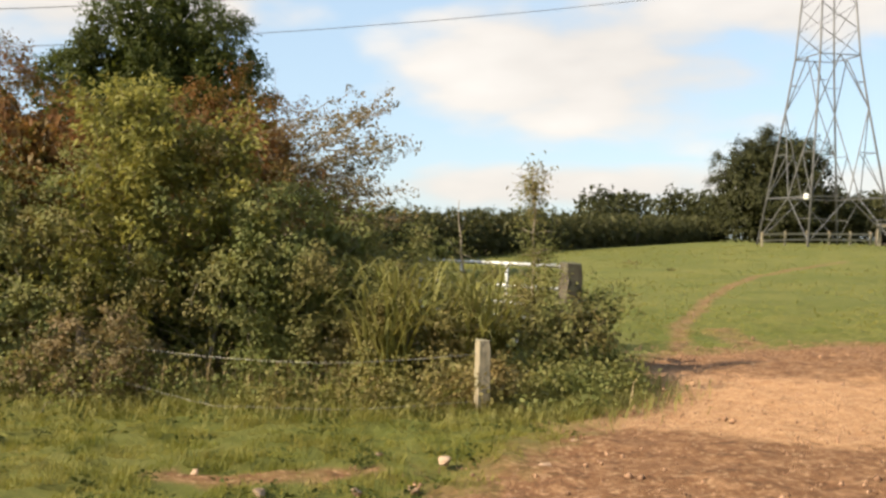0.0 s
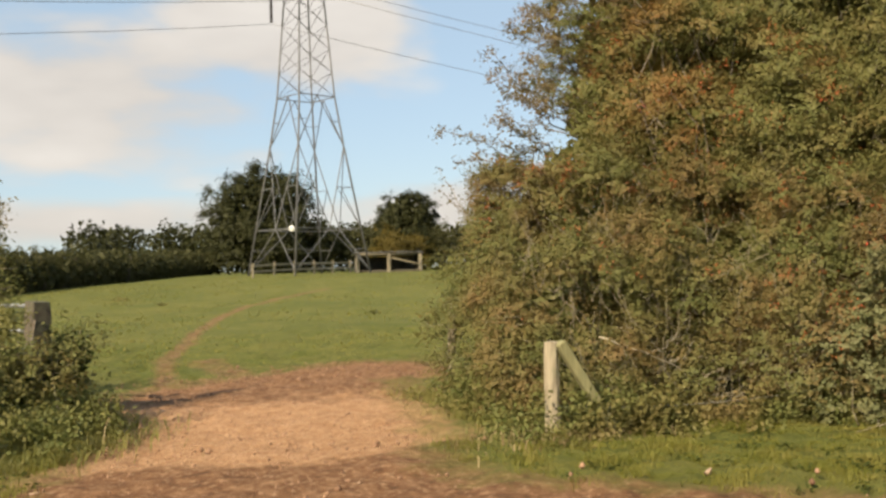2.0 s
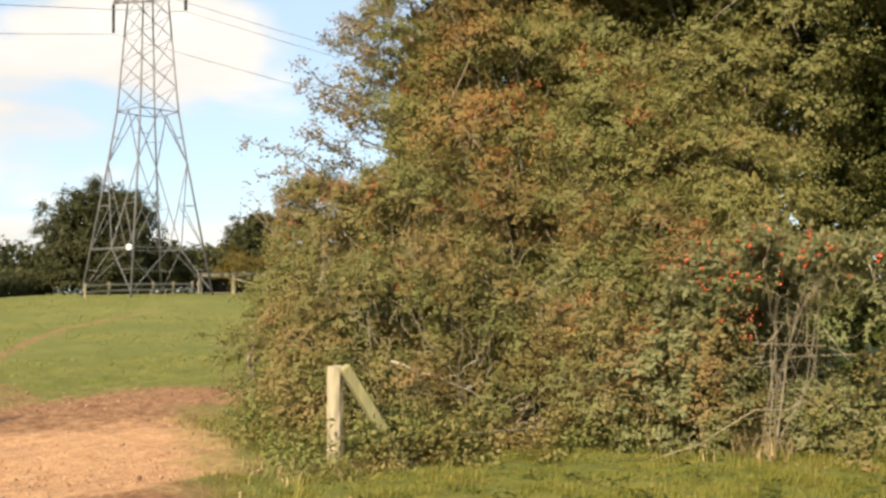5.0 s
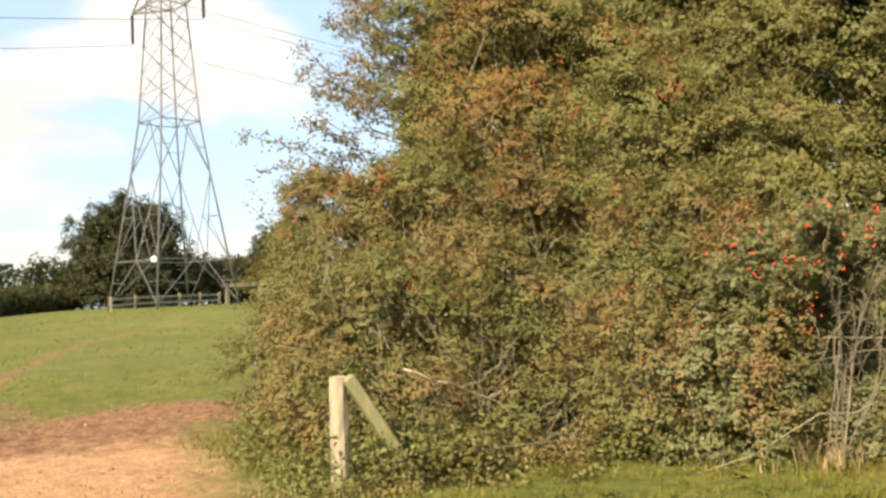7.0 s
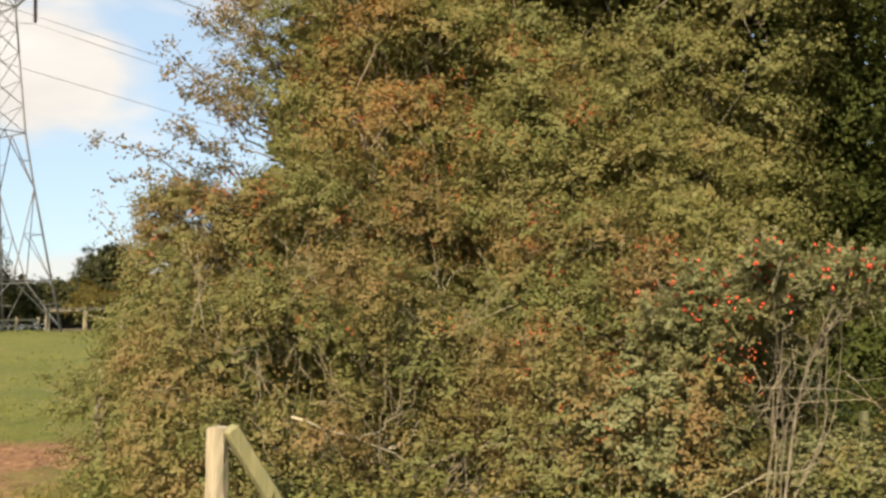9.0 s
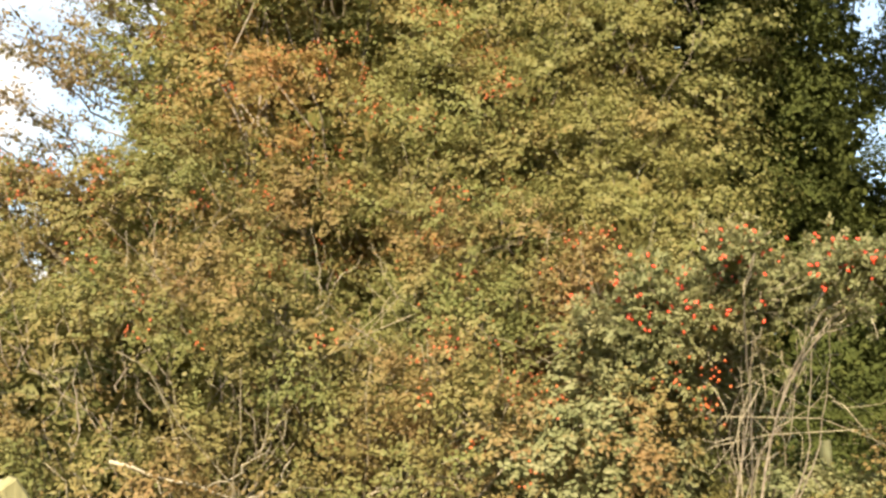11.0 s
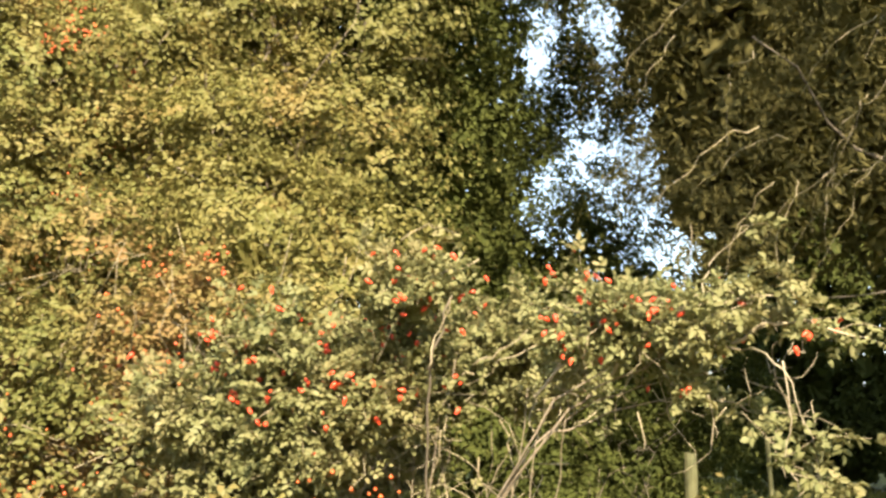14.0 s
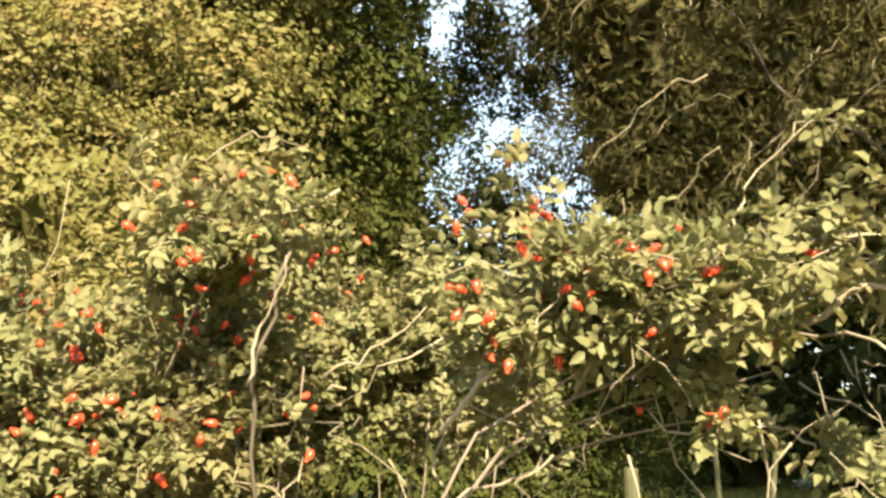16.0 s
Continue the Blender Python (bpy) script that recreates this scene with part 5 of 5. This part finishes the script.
shrub("dry_dock", (-3.95, 9.85, 0), [(-3.95, 9.85, 0.4, 0.45, 0.3, 0.5), (-4.5, 9.9, 0.35, 0.4, 0.3, 0.4), (-3.5, 9.95, 0.3, 0.3, 0.25, 0.35)], THINLEAF, "dry brown dock and dead leaves over the fence end", "weeds", 60, 60, 0.16, 0.05, 0.5, TWIG, 16, 0.004, 500, 1.4, ("stalk", "foliage"))
ivy = thing("ivy", (1.5, 12.85, 0), "ivy round the old gate post and the shaded bush beside it", "ivy")
# ivy plus neighbouring bush; the dark oak leaf colour carries the bush's shade
p, nrm, c, d = clump_points([(1.45, 12.75, 0.5, 0.4, 0.34, 0.62), (1.35, 12.8, 0.95, 0.22, 0.2, 0.3), (1.95, 12.5, 0.5, 0.36, 0.3, 0.6), (2.1, 12.4, 0.85, 0.18, 0.16, 0.35)], 110, 60, 0.14, floor=0.05)
link("foliage", raw_mesh("foliage", *leaf_arrays(p, nrm, 0.06, 0.05), OAK), ivy)
link("stem", raw_mesh("stem", *tube_arrays([(bend((1.42, 12.8, 0), (1.45, 12.85, 1.2), 8, 0.2), 0.015, 0.006)], 5), TWIG, True), ivy)
gate = thing("field_gate", (1.38, 13.1, 0), "open galvanised steel field gate", "gate")
ga, gb = np.array([1.38, 13.1, 0.0]), np.array([-0.58, 15.4, 0.0])
for z in (0.25, 0.42, 0.6, 0.8, 1.05, 1.37):
    link("gate_bar", raw_mesh("gate_bar", *tube_arrays([(np.stack([ga + [0, 0, z], gb + [0, 0, z]]), 0.028, 0.028)], 8), GATESTEEL, True), gate)
for u in (0.0, 0.35, 0.68, 1.0):
    a = ga + (gb - ga) * u
    link("gate_upright", raw_mesh("gate_upright", *tube_arrays([(np.stack([a + [0, 0, 0.22], a + [0, 0, 1.39]]), 0.024, 0.024)], 8), GATESTEEL, True), gate)

# ---- pylon, its fence and lines ----
PX, PY = 21.93, 56.1
PZ = ground_at(PX, PY)
pylon = thing("pylon", (PX, PY, PZ), "tall galvanised steel lattice electricity pylon", "pylon")
view = np.array([0.357, 0.934, 0])
right = np.array([0.934, -0.357, 0])
turn = radians(-12.6)
spokes = [right * math.cos(turn + k * math.pi / 2) + view * math.sin(turn + k * math.pi / 2) for k in range(4)]
levels = [(0.0, 3.75), (7.7, 2.27), (10.7, 1.77), (15.1, 1.37), (17.6, 1.15), (20.8, 0.98), (24.3, 0.82), (27.3, 0.7), (30.3, 0.12)]


def spread_at(z):
    for (z0, r0), (z1, r1) in zip(levels, levels[1:]):
        if z <= z1:
            return r0 + (r1 - r0) * (z - z0) / (z1 - z0)
    return levels[-1][1]


def corner(k, z):
    return np.array([PX, PY, PZ + z]) + spokes[k % 4] * spread_at(z)


for k in range(4):
    for lo, hi, r in ((0, 3, 0.066), (3, 8, 0.055)):
        way = [corner(k, levels[q][0] - (0.3 if q == 0 else 0)) for q in range(lo, hi + 1)]
        link("leg", raw_mesh("leg", *tube_arrays([(np.array(way), r, r * 0.8)], 4), STEEL), pylon)
bays = [10.7, 12.2, 13.6, 15.1, 16.4, 17.6, 18.7, 19.8, 20.8, 22.0, 23.2, 24.3, 25.4, 26.4, 27.3]


def strut(a, b, w):
    bm = bmesh.new()
    beam(bm, a, b, w * 0.6)
    part("strut", bm, STEEL, pylon)


for k in range(4):
    for z0, z1 in zip(bays, bays[1:]):
        strut(corner(k, z0), corner(k + 1, z1), 0.045)
        strut(corner(k + 1, z0), corner(k, z1), 0.045)
    for z in (10.7, 17.6, 20.8, 24.3, 27.3):
        strut(corner(k, z), corner(k + 1, z), 0.09)
    m0 = (corner(k, 10.7) + corner(k + 1, 10.7)) / 2
    m1 = (corner(k, 2.7) + corner(k + 1, 2.7)) / 2
    for j in (k, k + 1):
        strut(m0, corner(j, 7.7), 0.08)
        strut(corner(j, 7.7), m1, 0.08)
        half = (corner(j, 7.7) + m1) / 2
        strut(half, corner(j, 5.2), 0.06)
        strut(half, corner(j, 2.7), 0.06)
        strut((m0 + corner(j, 7.7)) / 2, corner(j, 9.2), 0.055)
        strut(m1, corner(j, 0.2), 0.07)
        strut((m1 + corner(j, 0.2)) / 2, corner(j, 1.5), 0.05)
    strut(corner(k, 2.7), corner(k + 1, 2.7), 0.08)
arm_dir = unit(right * 2.0 - view * 3.0)
tips = []
for z, reach in ((17.6, 3.7), (21.3, 4.6), (24.9, 3.5)):
    for sgn in (1, -1):
        tip = np.array([PX, PY, PZ + z + 0.25]) + arm_dir * sgn * reach
        bm = bmesh.new()
        side = [corner(k, z) for k in range(4) if (spokes[k] @ (arm_dir * sgn)) > 0]
        upper = [corner(k, z + 1.5) for k in range(4) if (spokes[k] @ (arm_dir * sgn)) > 0]
        for a in side:
            beam(bm, a, tip, 0.09)
            beam(bm, a * 0.5 + tip * 0.5, upper[0] * 0.5 + tip * 0.5, 0.05)
        for a in upper:
            beam(bm, a, tip, 0.08)
        for u in (0.3, 0.6):
            beam(bm, side[0] * (1 - u) + tip * u, side[-1] * (1 - u) + tip * u, 0.05)
        arm = part("crossarm", bm, STEEL, pylon)
        discs = []
        for i in range(12):
            discs += [(tip - [0, 0, 0.1 + i * 0.15], 0.12), (tip - [0, 0, 0.17 + i * 0.15], 0.06)]
        bm = bmesh.new()
        rings = [[bm.verts.new(c0 + np.array([math.cos(a), math.sin(a), 0]) * r0) for a in np.linspace(0, 2 * math.pi, 8, endpoint=False)] for c0, r0 in discs]
        for ra, rb in zip(rings, rings[1:]):
            for q in range(8):
                bm.faces.new((ra[q], ra[(q + 1) % 8], rb[(q + 1) % 8], rb[q]))
        bm.faces.new(rings[0][::-1])
        bm.faces.new(rings[-1])
        part("insulator", bm, PORCELAIN, arm, "dark hanging string of insulator discs")
        tips.append(tip - [0, 0, 1.9])
bm = bmesh.new()
bmesh.ops.create_cone(bm, cap_ends=True, segments=14, radius1=0.18, radius2=0.13, depth=0.1, matrix=Matrix.Translation((20.36, 54.7, 4.15)) @ pose(0, 0, 0, 90, 0, -21))
part("dish", bm, ENAMEL, pylon, "small white round dish")
bm = bmesh.new()
beam(bm, (20.36, 54.75, 4.15), corner(2, 2.6) * 0.4 + corner(3, 2.6) * 0.6, 0.05)
part("bracket", bm, STEEL, pylon)


def line_way(a, way, span, sag, n=40):
    u = np.linspace(0, 1, n)[:, None]
    w = a + way * span * u
    w[:, 2] -= sag * 4 * (u * (1 - u))[:, 0]
    return w


for i, t in enumerate(tips + [np.array([PX, PY, PZ + 30.0])]):
    for az, sag in ((96, 10.0), (-114, 13.0)):
        way = np.array([math.sin(radians(az)), math.cos(radians(az)), 0.0])
        ob = new("power_line", raw_mesh("power_line", *tube_arrays([(line_way(t, way, 230, sag), 0.017, 0.017)], 5), CABLE, True))
        tagged(ob, "sagging overhead conductor leaving the pylon", "power line", "overhead lines of the pylon")

fence = thing("post_and_rail_fence", (20, 51.5, ground_at(20, 51.5)), "weathered post and rail fence before the pylon", "fence")
fa, fb = np.array([17.9, 54.6]), np.array([25.9, 59.0])
prev = None
for i in range(6):
    u = i / 5
    x, y = fa + (fb - fa) * u
    z = ground_at(x, y)
    bm = bmesh.new()
    beam(bm, (x, y, z - 0.1), (x, y, z + 0.82), 0.1)
    part("post", bm, POSTWOOD, fence)
    if prev is not None:
        for h in (0.32, 0.66):
            bm = bmesh.new()
            beam(bm, (*prev[:2], prev[2] + h), (x, y, z + h), 0.05, 0.12)
            part("rail", bm, POSTWOOD, fence)
    prev = (x, y, z)

# ---- field shelter ----
sx0, sy0, sx1, sy1 = 27.0, 60.3, 30.9, 58.75
sz = ground_at(28, 59)
shed = thing("field_shelter", (28.7, 60.5, sz), "open-fronted timber field shelter with a low sheet roof", "shelter")
sd = unit(np.array([sx1 - sx0, sy1 - sy0]))
back = np.array([-sd[1], sd[0]]) * 2.6
top = 2.72
for u in (0.0, 0.5, 1.0):
    x, y = sx0 + (sx1 - sx0) * u, sy0 + (sy1 - sy0) * u
    bm = bmesh.new()
    beam(bm, (x, y, sz - 0.3), (x, y, top - 0.04), 0.18)
    part("post", bm, POSTWOOD, shed)
bm = bmesh.new()
beam(bm, (sx0 - 0.2, sy0 - 0.02, top - 0.05), (sx1 + 0.2, sy1 - 0.02, top - 0.05), 0.11)
part("lintel", bm, POSTWOOD, shed)
for k in range(12):
    u = (k + 0.5) / 12
    x, y = np.array([sx0, sy0]) + (np.array([sx1, sy1]) - [sx0, sy0]) * u + back
    bm = bmesh.new()
    beam(bm, (x, y, sz - 0.2), (x, y, top - 0.25), 0.385, 0.04)
    part("board", bm, OLDWOOD, shed)
for u in (0.0, 1.0):
    a = np.array([sx0, sy0]) + (np.array([sx1, sy1]) - [sx0, sy0]) * u
    for k in range(5):
        v0 = a + back * (k + 0.5) / 5
        bm = bmesh.new()
        beam(bm, (*v0, sz - 0.2), (*v0, top - 0.1), 0.04, 0.5)
        part("board", bm, OLDWOOD, shed)
bm = bmesh.new()
fx, fy = (sx0 + sx1) / 2 + back[0] / 2, (sy0 + sy1) / 2 + back[1] / 2
# dark slab laid over the grass inside the shelter
box(bm, (math.hypot(sx1 - sx0, sy1 - sy0) - 0.1, 2.5, 0.3), pose(fx, fy, sz - 0.02, 0, 0, math.degrees(math.atan2(sd[1], sd[0]))))
part("floor", bm, OLDWOOD, shed, "dark floor slab")
for k in range(24):
    u0 = -0.06 + k * 1.12 / 24
    x, y = np.array([sx0, sy0]) + (np.array([sx1, sy1]) - [sx0, sy0]) * u0
    z = 0.03 * (k % 2)
    bm = bmesh.new()
    beam(bm, (x - back[0] * 0.08, y - back[1] * 0.08, top + 0.05 + z), (x + back[0] * 1.08, y + back[1] * 1.08, top - 0.16 + z), 0.21, 0.03)
    part("roof_sheet", bm, ROOF, shed)
bm = bmesh.new()
beam(bm, (29.1, 59.52, 2.4), (30.85, 58.82, 1.95), 0.05, 0.07)
part("rail", bm, POSTWOOD, shed)


# ---- stones ----
def stone(x, y, size, label="pale lump of sandstone on the trodden soil"):
    bm = bmesh.new()
    local = random.Random(int(x * 977 + y * 131))
    for i in range(15):
        q = Vector([local.uniform(-1, 1) for _ in range(3)])
        q = q.normalized() * local.uniform(0.75, 1.15)
        bm.verts.new((q.x * size, q.y * size * 0.75, q.z * size * 0.6))
    hull = bmesh.ops.convex_hull(bm, input=bm.verts)
    bmesh.ops.delete(bm, geom=[v for v in bm.verts if not v.link_faces], context="VERTS")
    bmesh.ops.bevel(bm, geom=list(bm.edges), offset=size * 0.06, segments=1, affect="EDGES")
    bmesh.ops.rotate(bm, verts=bm.verts, matrix=Matrix.Rotation(x * 9 + y, 3, "Z"))
    for v in bm.verts:
        v.co += Vector((x, y, size * 0.28))
    me = bpy.data.meshes.new("stone")
    bm.to_mesh(me)
    bm.free()
    me.materials.append(STONE)
    tagged(new("stone", me), label, "stone", "stones by the gateway")


for x, y, r in ((0.49, 7.0, 0.1), (-0.5, 6.3, 0.09), (-2.13, 6.7, 0.06), (-0.89, 6.2, 0.08), (-0.28, 7.15, 0.1), (-1.55, 6.1, 0.1), (-0.8, 7.4, 0.05), (0.85, 7.9, 0.08), (4.45, 5.3, 0.05), (4.8, 4.75, 0.06), (5.1, 4.6, 0.09), (5.35, 4.9, 0.05), (4.3, 5.9, 0.05), (5.75, 5.6, 0.08), (5.0, 5.15, 0.05), (3.2, 6.9, 0.04)):
    stone(x, y, r * 0.8)
def loose(n, r, flat):
    px, py = rng.uniform(-1, 7.5, n), rng.uniform(3.5, 17, n)
    ok = bare_soil(px, py) + rng.normal(size=n) * 0.12 > 0.45
    px, py = px[ok], py[ok]
    return berry_cluster_arrays(np.stack([px, py, height(px, py) + flat], -1), 2, r * 1.5, r)


grit = gather(loose(3600, 0.010, 0.003), loose(700, 0.017, 0.003), loose(60, 0.028, 0.004))
tagged(new("clods", raw_mesh("clods", *grit, CLOD)), "loose clods and grit on the bare soil", "clods", kind="stuff")


# ---- grass ----
def blades(px, py, length, width, splay, lift=0.0):
    n = len(px)
    base = np.stack([px, py, height(px, py) - 0.01 + lift], -1)
    a = rng.uniform(0, 2 * np.pi, n)
    out = np.stack([np.cos(a), np.sin(a), np.zeros(n)], -1)
    side = np.stack([-np.sin(a), np.cos(a), np.zeros(n)], -1) * (width * rng.uniform(0.7, 1.3, n) / 2)[:, None]
    ln = (length * rng.uniform(0.5, 1.4, n))[:, None]
    sp = (splay * rng.uniform(0.2, 1.6, n))[:, None]
    mid = base + [0, 0, 1] * ln * 0.6 + out * ln * sp * 0.35
    tip = base + [0, 0, 1] * ln * np.clip(1.05 - sp * 0.55, 0.35, 1) + out * ln * sp
    v = np.stack([base - side, base + side, mid + side * 0.8, mid - side * 0.8, tip], 1).reshape(-1, 3)
    b = np.arange(n)[:, None] * 5
    t = np.stack([b + [0, 1, 2], b + [0, 2, 3], b + [3, 2, 4]], 1).reshape(-1, 3)
    return v, t


def tufts(px, py, length, width):
    """Short blades of one triangle each, leaning every way."""
    n = len(px)
    base = np.stack([px, py, height(px, py) - 0.01 + RELIEF(px, py)], -1)
    a = rng.uniform(0, 2 * np.pi, n)
    out = np.stack([np.cos(a), np.sin(a), np.zeros(n)], -1)
    side = np.stack([-np.sin(a), np.cos(a), np.zeros(n)], -1) * (width * rng.uniform(0.7, 1.3, n) / 2)[:, None]
    ln = (length * rng.uniform(0.5, 1.4, n))[:, None]
    tip = base + [0, 0, 1] * ln * rng.uniform(0.5, 1.0, (n, 1)) + out * ln * rng.uniform(0.1, 0.9, (n, 1))
    v = np.stack([base - side, base + side, tip], 1).reshape(-1, 3)
    return v, np.arange(n)[:, None] * 3 + np.array([0, 1, 2])


def RELIEF(px, py):
    """The small bumps of the ground sheet over the lie of the land."""
    i = np.clip(np.searchsorted(gx, px), 0, len(gx) - 1)
    j = np.clip(np.searchsorted(gy, py), 0, len(gy) - 1)
    return Z[j, i] - height(gx[i], gy[j])


def scatter(n, x0, x1, y0, y1, limit=0.42):
    x, y = rng.uniform(x0, x1, n), rng.uniform(y0, y1, n)
    patchy = 0.18 * np.sin(x * 3.1 + np.sin(y * 2.3) * 2) * np.sin(y * 2.7 + np.sin(x * 1.9) * 2)
    ok = bare_soil(x, y) + patchy + rng.normal(size=n) * 0.08 < limit
    return x[ok], y[ok]


sets = []
for x0, x1, y0, y1, n in ((-6.5, 2.0, 4.8, 10.4, 120000), (4.3, 12.5, 3.6, 8.0, 95000), (4, 16, 13, 22, 16000), (0.5, 4.5, 13, 22, 7000)):
    x, y = scatter(n, x0, x1, y0, y1)
    tuss = np.array([noise.noise(Vector((a * 2.2, b * 2.2, 3))) for a, b in zip(x, y)])
    sets.append(tufts(x, y, np.clip(0.055 + 0.13 * tuss, 0.02, 0.19), 0.008))
x, y = scatter(16000, 14, 27, -3.0, 6.0)
sets.append(blades(x, y, 0.10, 0.02, 0.7))
tagged(new("short_grass", raw_mesh("short_grass", *gather(*sets), GRASS)), "short lush grazed grass with tussocks", "grass", kind="stuff")
sets = []
for way, wide, n, ln in (([(-7, 10.0), (0.2, 9.4), (1.2, 10.2), (1.7, 11.6)], 0.7, 15000, 0.15), ([(5.4, 7.6), (8.0, 7.5), (9.6, 6.6), (11.0, 5.8)], 0.45, 3500, 0.08), ([(5.7, 8.0), (5.9, 9.6), (6.1, 12.0)], 0.35, 1800, 0.13)):
    w = np.array(way)
    k = rng.integers(len(w) - 1, size=n)
    u = rng.uniform(0, 1, (n, 1))
    p = w[k] * (1 - u) + w[k + 1] * u + rng.normal(size=(n, 2)) * wide * 0.6
    sets.append(blades(p[:, 0], p[:, 1], ln, 0.009, 0.9))
tagged(new("long_grass", raw_mesh("long_grass", *gather(*sets), REED)), "long unmown grass along the fence line", "grass", kind="stuff")
x, y = scatter(22000, -8, 34, 20, 58, 0.6)
tagged(new("pasture_grass", raw_mesh("pasture_grass", *blades(x, y, 0.07, 0.03, 1.2), GRASS)), "grazed pasture grass of the rising field", "grass", kind="stuff")
x, y = rng.uniform(0.5, 14, 16), rng.uniform(28, 42, 16)
x, y = x + 1.4 * np.sin(y * 1.7) + rng.normal(size=16), y + rng.normal(size=16) * 1.5
p = np.repeat(np.stack([x, y, height(x, y)], -1), 40, 0) + rng.normal(size=(16 * 40, 3)) * np.repeat(rng.uniform(0.4, 1.3, (16, 1)), 40, 0) * [0.26, 0.2, 0.05] + [0, 0, 0.07]
tagged(new("field_weeds", raw_mesh("field_weeds", *leaf_arrays(p, rng.normal(size=p.shape) + [0, 0, 0.6], 0.11, 0.06), THICKET)), "green weed tufts scattered over the pasture", "weeds", kind="stuff")
# coarse arching grass by the gate
reed = thing("reed_clump", (-0.4, 10.9, 0), "tall clump of arching coarse grass before the thicket", "grass")
for i in range(15):
    cx, cy = -0.35 + rng.normal() * 0.45, 10.95 + rng.normal() * 0.25
    k = 20
    away = rng.uniform(0, 2 * np.pi, (k, 1))
    out = np.concatenate([np.cos(away), np.sin(away) * 0.8 - 0.2, away * 0], 1)
    tall, reach = rng.uniform(1.0, 2.0, (k, 1)), rng.uniform(0.6, 1.4, (k, 1))
    u = np.linspace(0, 1, 7)[None, :, None]
    spine = np.array([cx, cy, 0]) + rng.normal(size=(k, 1, 3)) * [0.06, 0.06, 0] + out[:, None] * reach[:, None] * u ** 1.4 + np.array([0, 0, 1.0]) * tall[:, None] * (2.2 * u - 1.55 * u ** 2)
    side = np.concatenate([-np.sin(away), np.cos(away), away * 0], 1)[:, None] * 0.013 * (1.05 - u ** 2)
    v = np.stack([spine - side, spine + side], 2).reshape(-1, 3)
    b0 = (np.arange(k)[:, None, None] * 14 + np.arange(6)[None, :, None] * 2)
    t = np.concatenate([b0 + [0, 1, 3], b0 + [0, 3, 2]], 1).reshape(-1, 3)
    link("tuft", raw_mesh("tuft", v, t, REED), reed)
n = 220
r = rng.normal(size=(n, 2)) * [1.8, 0.35] + [-3.0, 10.3]
stalk = thing("dry_stalks", (-3.0, 10.3, 0), "dry brown dock and grass stalks along the fence", "weeds", kind="stuff")
link("stalk_mass", raw_mesh("stalk_mass", *blades(r[:, 0], r[:, 1], 0.42, 0.01, 0.45), DRY), stalk, kind="stuff")
for cx, cy, sx, sy, n, tall, lab in ((9.15, 5.55, 0.2, 0.2, 110, 0.27, "tuft of straw-coloured dry grass at the rose's foot"), (5.9, 7.6, 0.55, 0.3, 500, 0.14, "dry yellowish grass round the gateway post")):
    r = rng.normal(size=(n, 2)) * [sx, sy] + [cx, cy]
    tagged(new("dry_grass", raw_mesh("dry_grass", *blades(r[:, 0], r[:, 1], tall, 0.011, 0.6), DRY)), lab, "grass", kind="stuff")
weeds = thing("nettles", (-2.0, 9.9, 0), "leafy nettles and weeds along the wire fence", "weeds")
for name_, way, wide, n in (("foliage", [(-7, 10.1), (-3, 9.9), (0.1, 9.6), (1.2, 10.3), (1.9, 11.6)], 0.3, 260), ("foliage", [(5.5, 7.6), (7.5, 7.55), (9.4, 6.6), (10.8, 5.9)], 0.24, 230), ("foliage", [(5.8, 8.0), (6.1, 9.6), (6.8, 11.4)], 0.18, 90)):
    w = np.array(way)
    k = rng.integers(len(w) - 1, size=n)
    u = rng.uniform(0, 1, (n, 1))
    c2 = w[k] * (1 - u) + w[k + 1] * u + rng.normal(size=(n, 2)) * wide
    tall = rng.uniform(0.15, 0.55, n)
    p = np.repeat(np.stack([c2[:, 0], c2[:, 1], tall * 0], -1), 55, 0)
    z = rng.uniform(0.02, 1, n * 55) * np.repeat(tall, 55)
    p = p + np.stack([rng.normal(size=n * 55) * 0.09, rng.normal(size=n * 55) * 0.09, z], -1)
    if way[0][0] > 0 and weeds.name.startswith("nettles"):
        weeds = thing("hedge_foot_weeds", (*way[0], 0), "low leafy weeds along the foot of the hedge", "weeds")
    order = np.argsort(np.repeat(c2[:, 0] + c2[:, 1] * 0.3, 55), kind="stable")
    for patch in np.array_split(order, max(3, n // 20)):
        link("patch", raw_mesh("patch", *leaf_arrays(p[patch], rng.normal(size=(len(patch), 3)) * 0.6 + [0, 0, 0.8], 0.06, 0.034), THICKET), weeds)
cx, cy = np.concatenate([rng.uniform(-6.5, 1.0, 110), rng.uniform(4.6, 11, 60)]), np.concatenate([rng.uniform(5.2, 9.6, 110), rng.uniform(3.8, 6.8, 60)])
ok = bare_soil(cx, cy) < 0.6
cx, cy = cx[ok], cy[ok]
p = np.repeat(np.stack([cx, cy, height(cx, cy) + 0.03], -1), 14, 0) + rng.normal(size=(len(cx) * 14, 3)) * [0.06, 0.06, 0.015]
tagged(new("turf_weeds", raw_mesh("turf_weeds", *leaf_arrays(p, rng.normal(size=p.shape) * 0.5 + [0, 0, 1], 0.06, 0.03), DARKLEAF)), "dock and thistle rosettes in the turf", "weeds", kind="stuff")
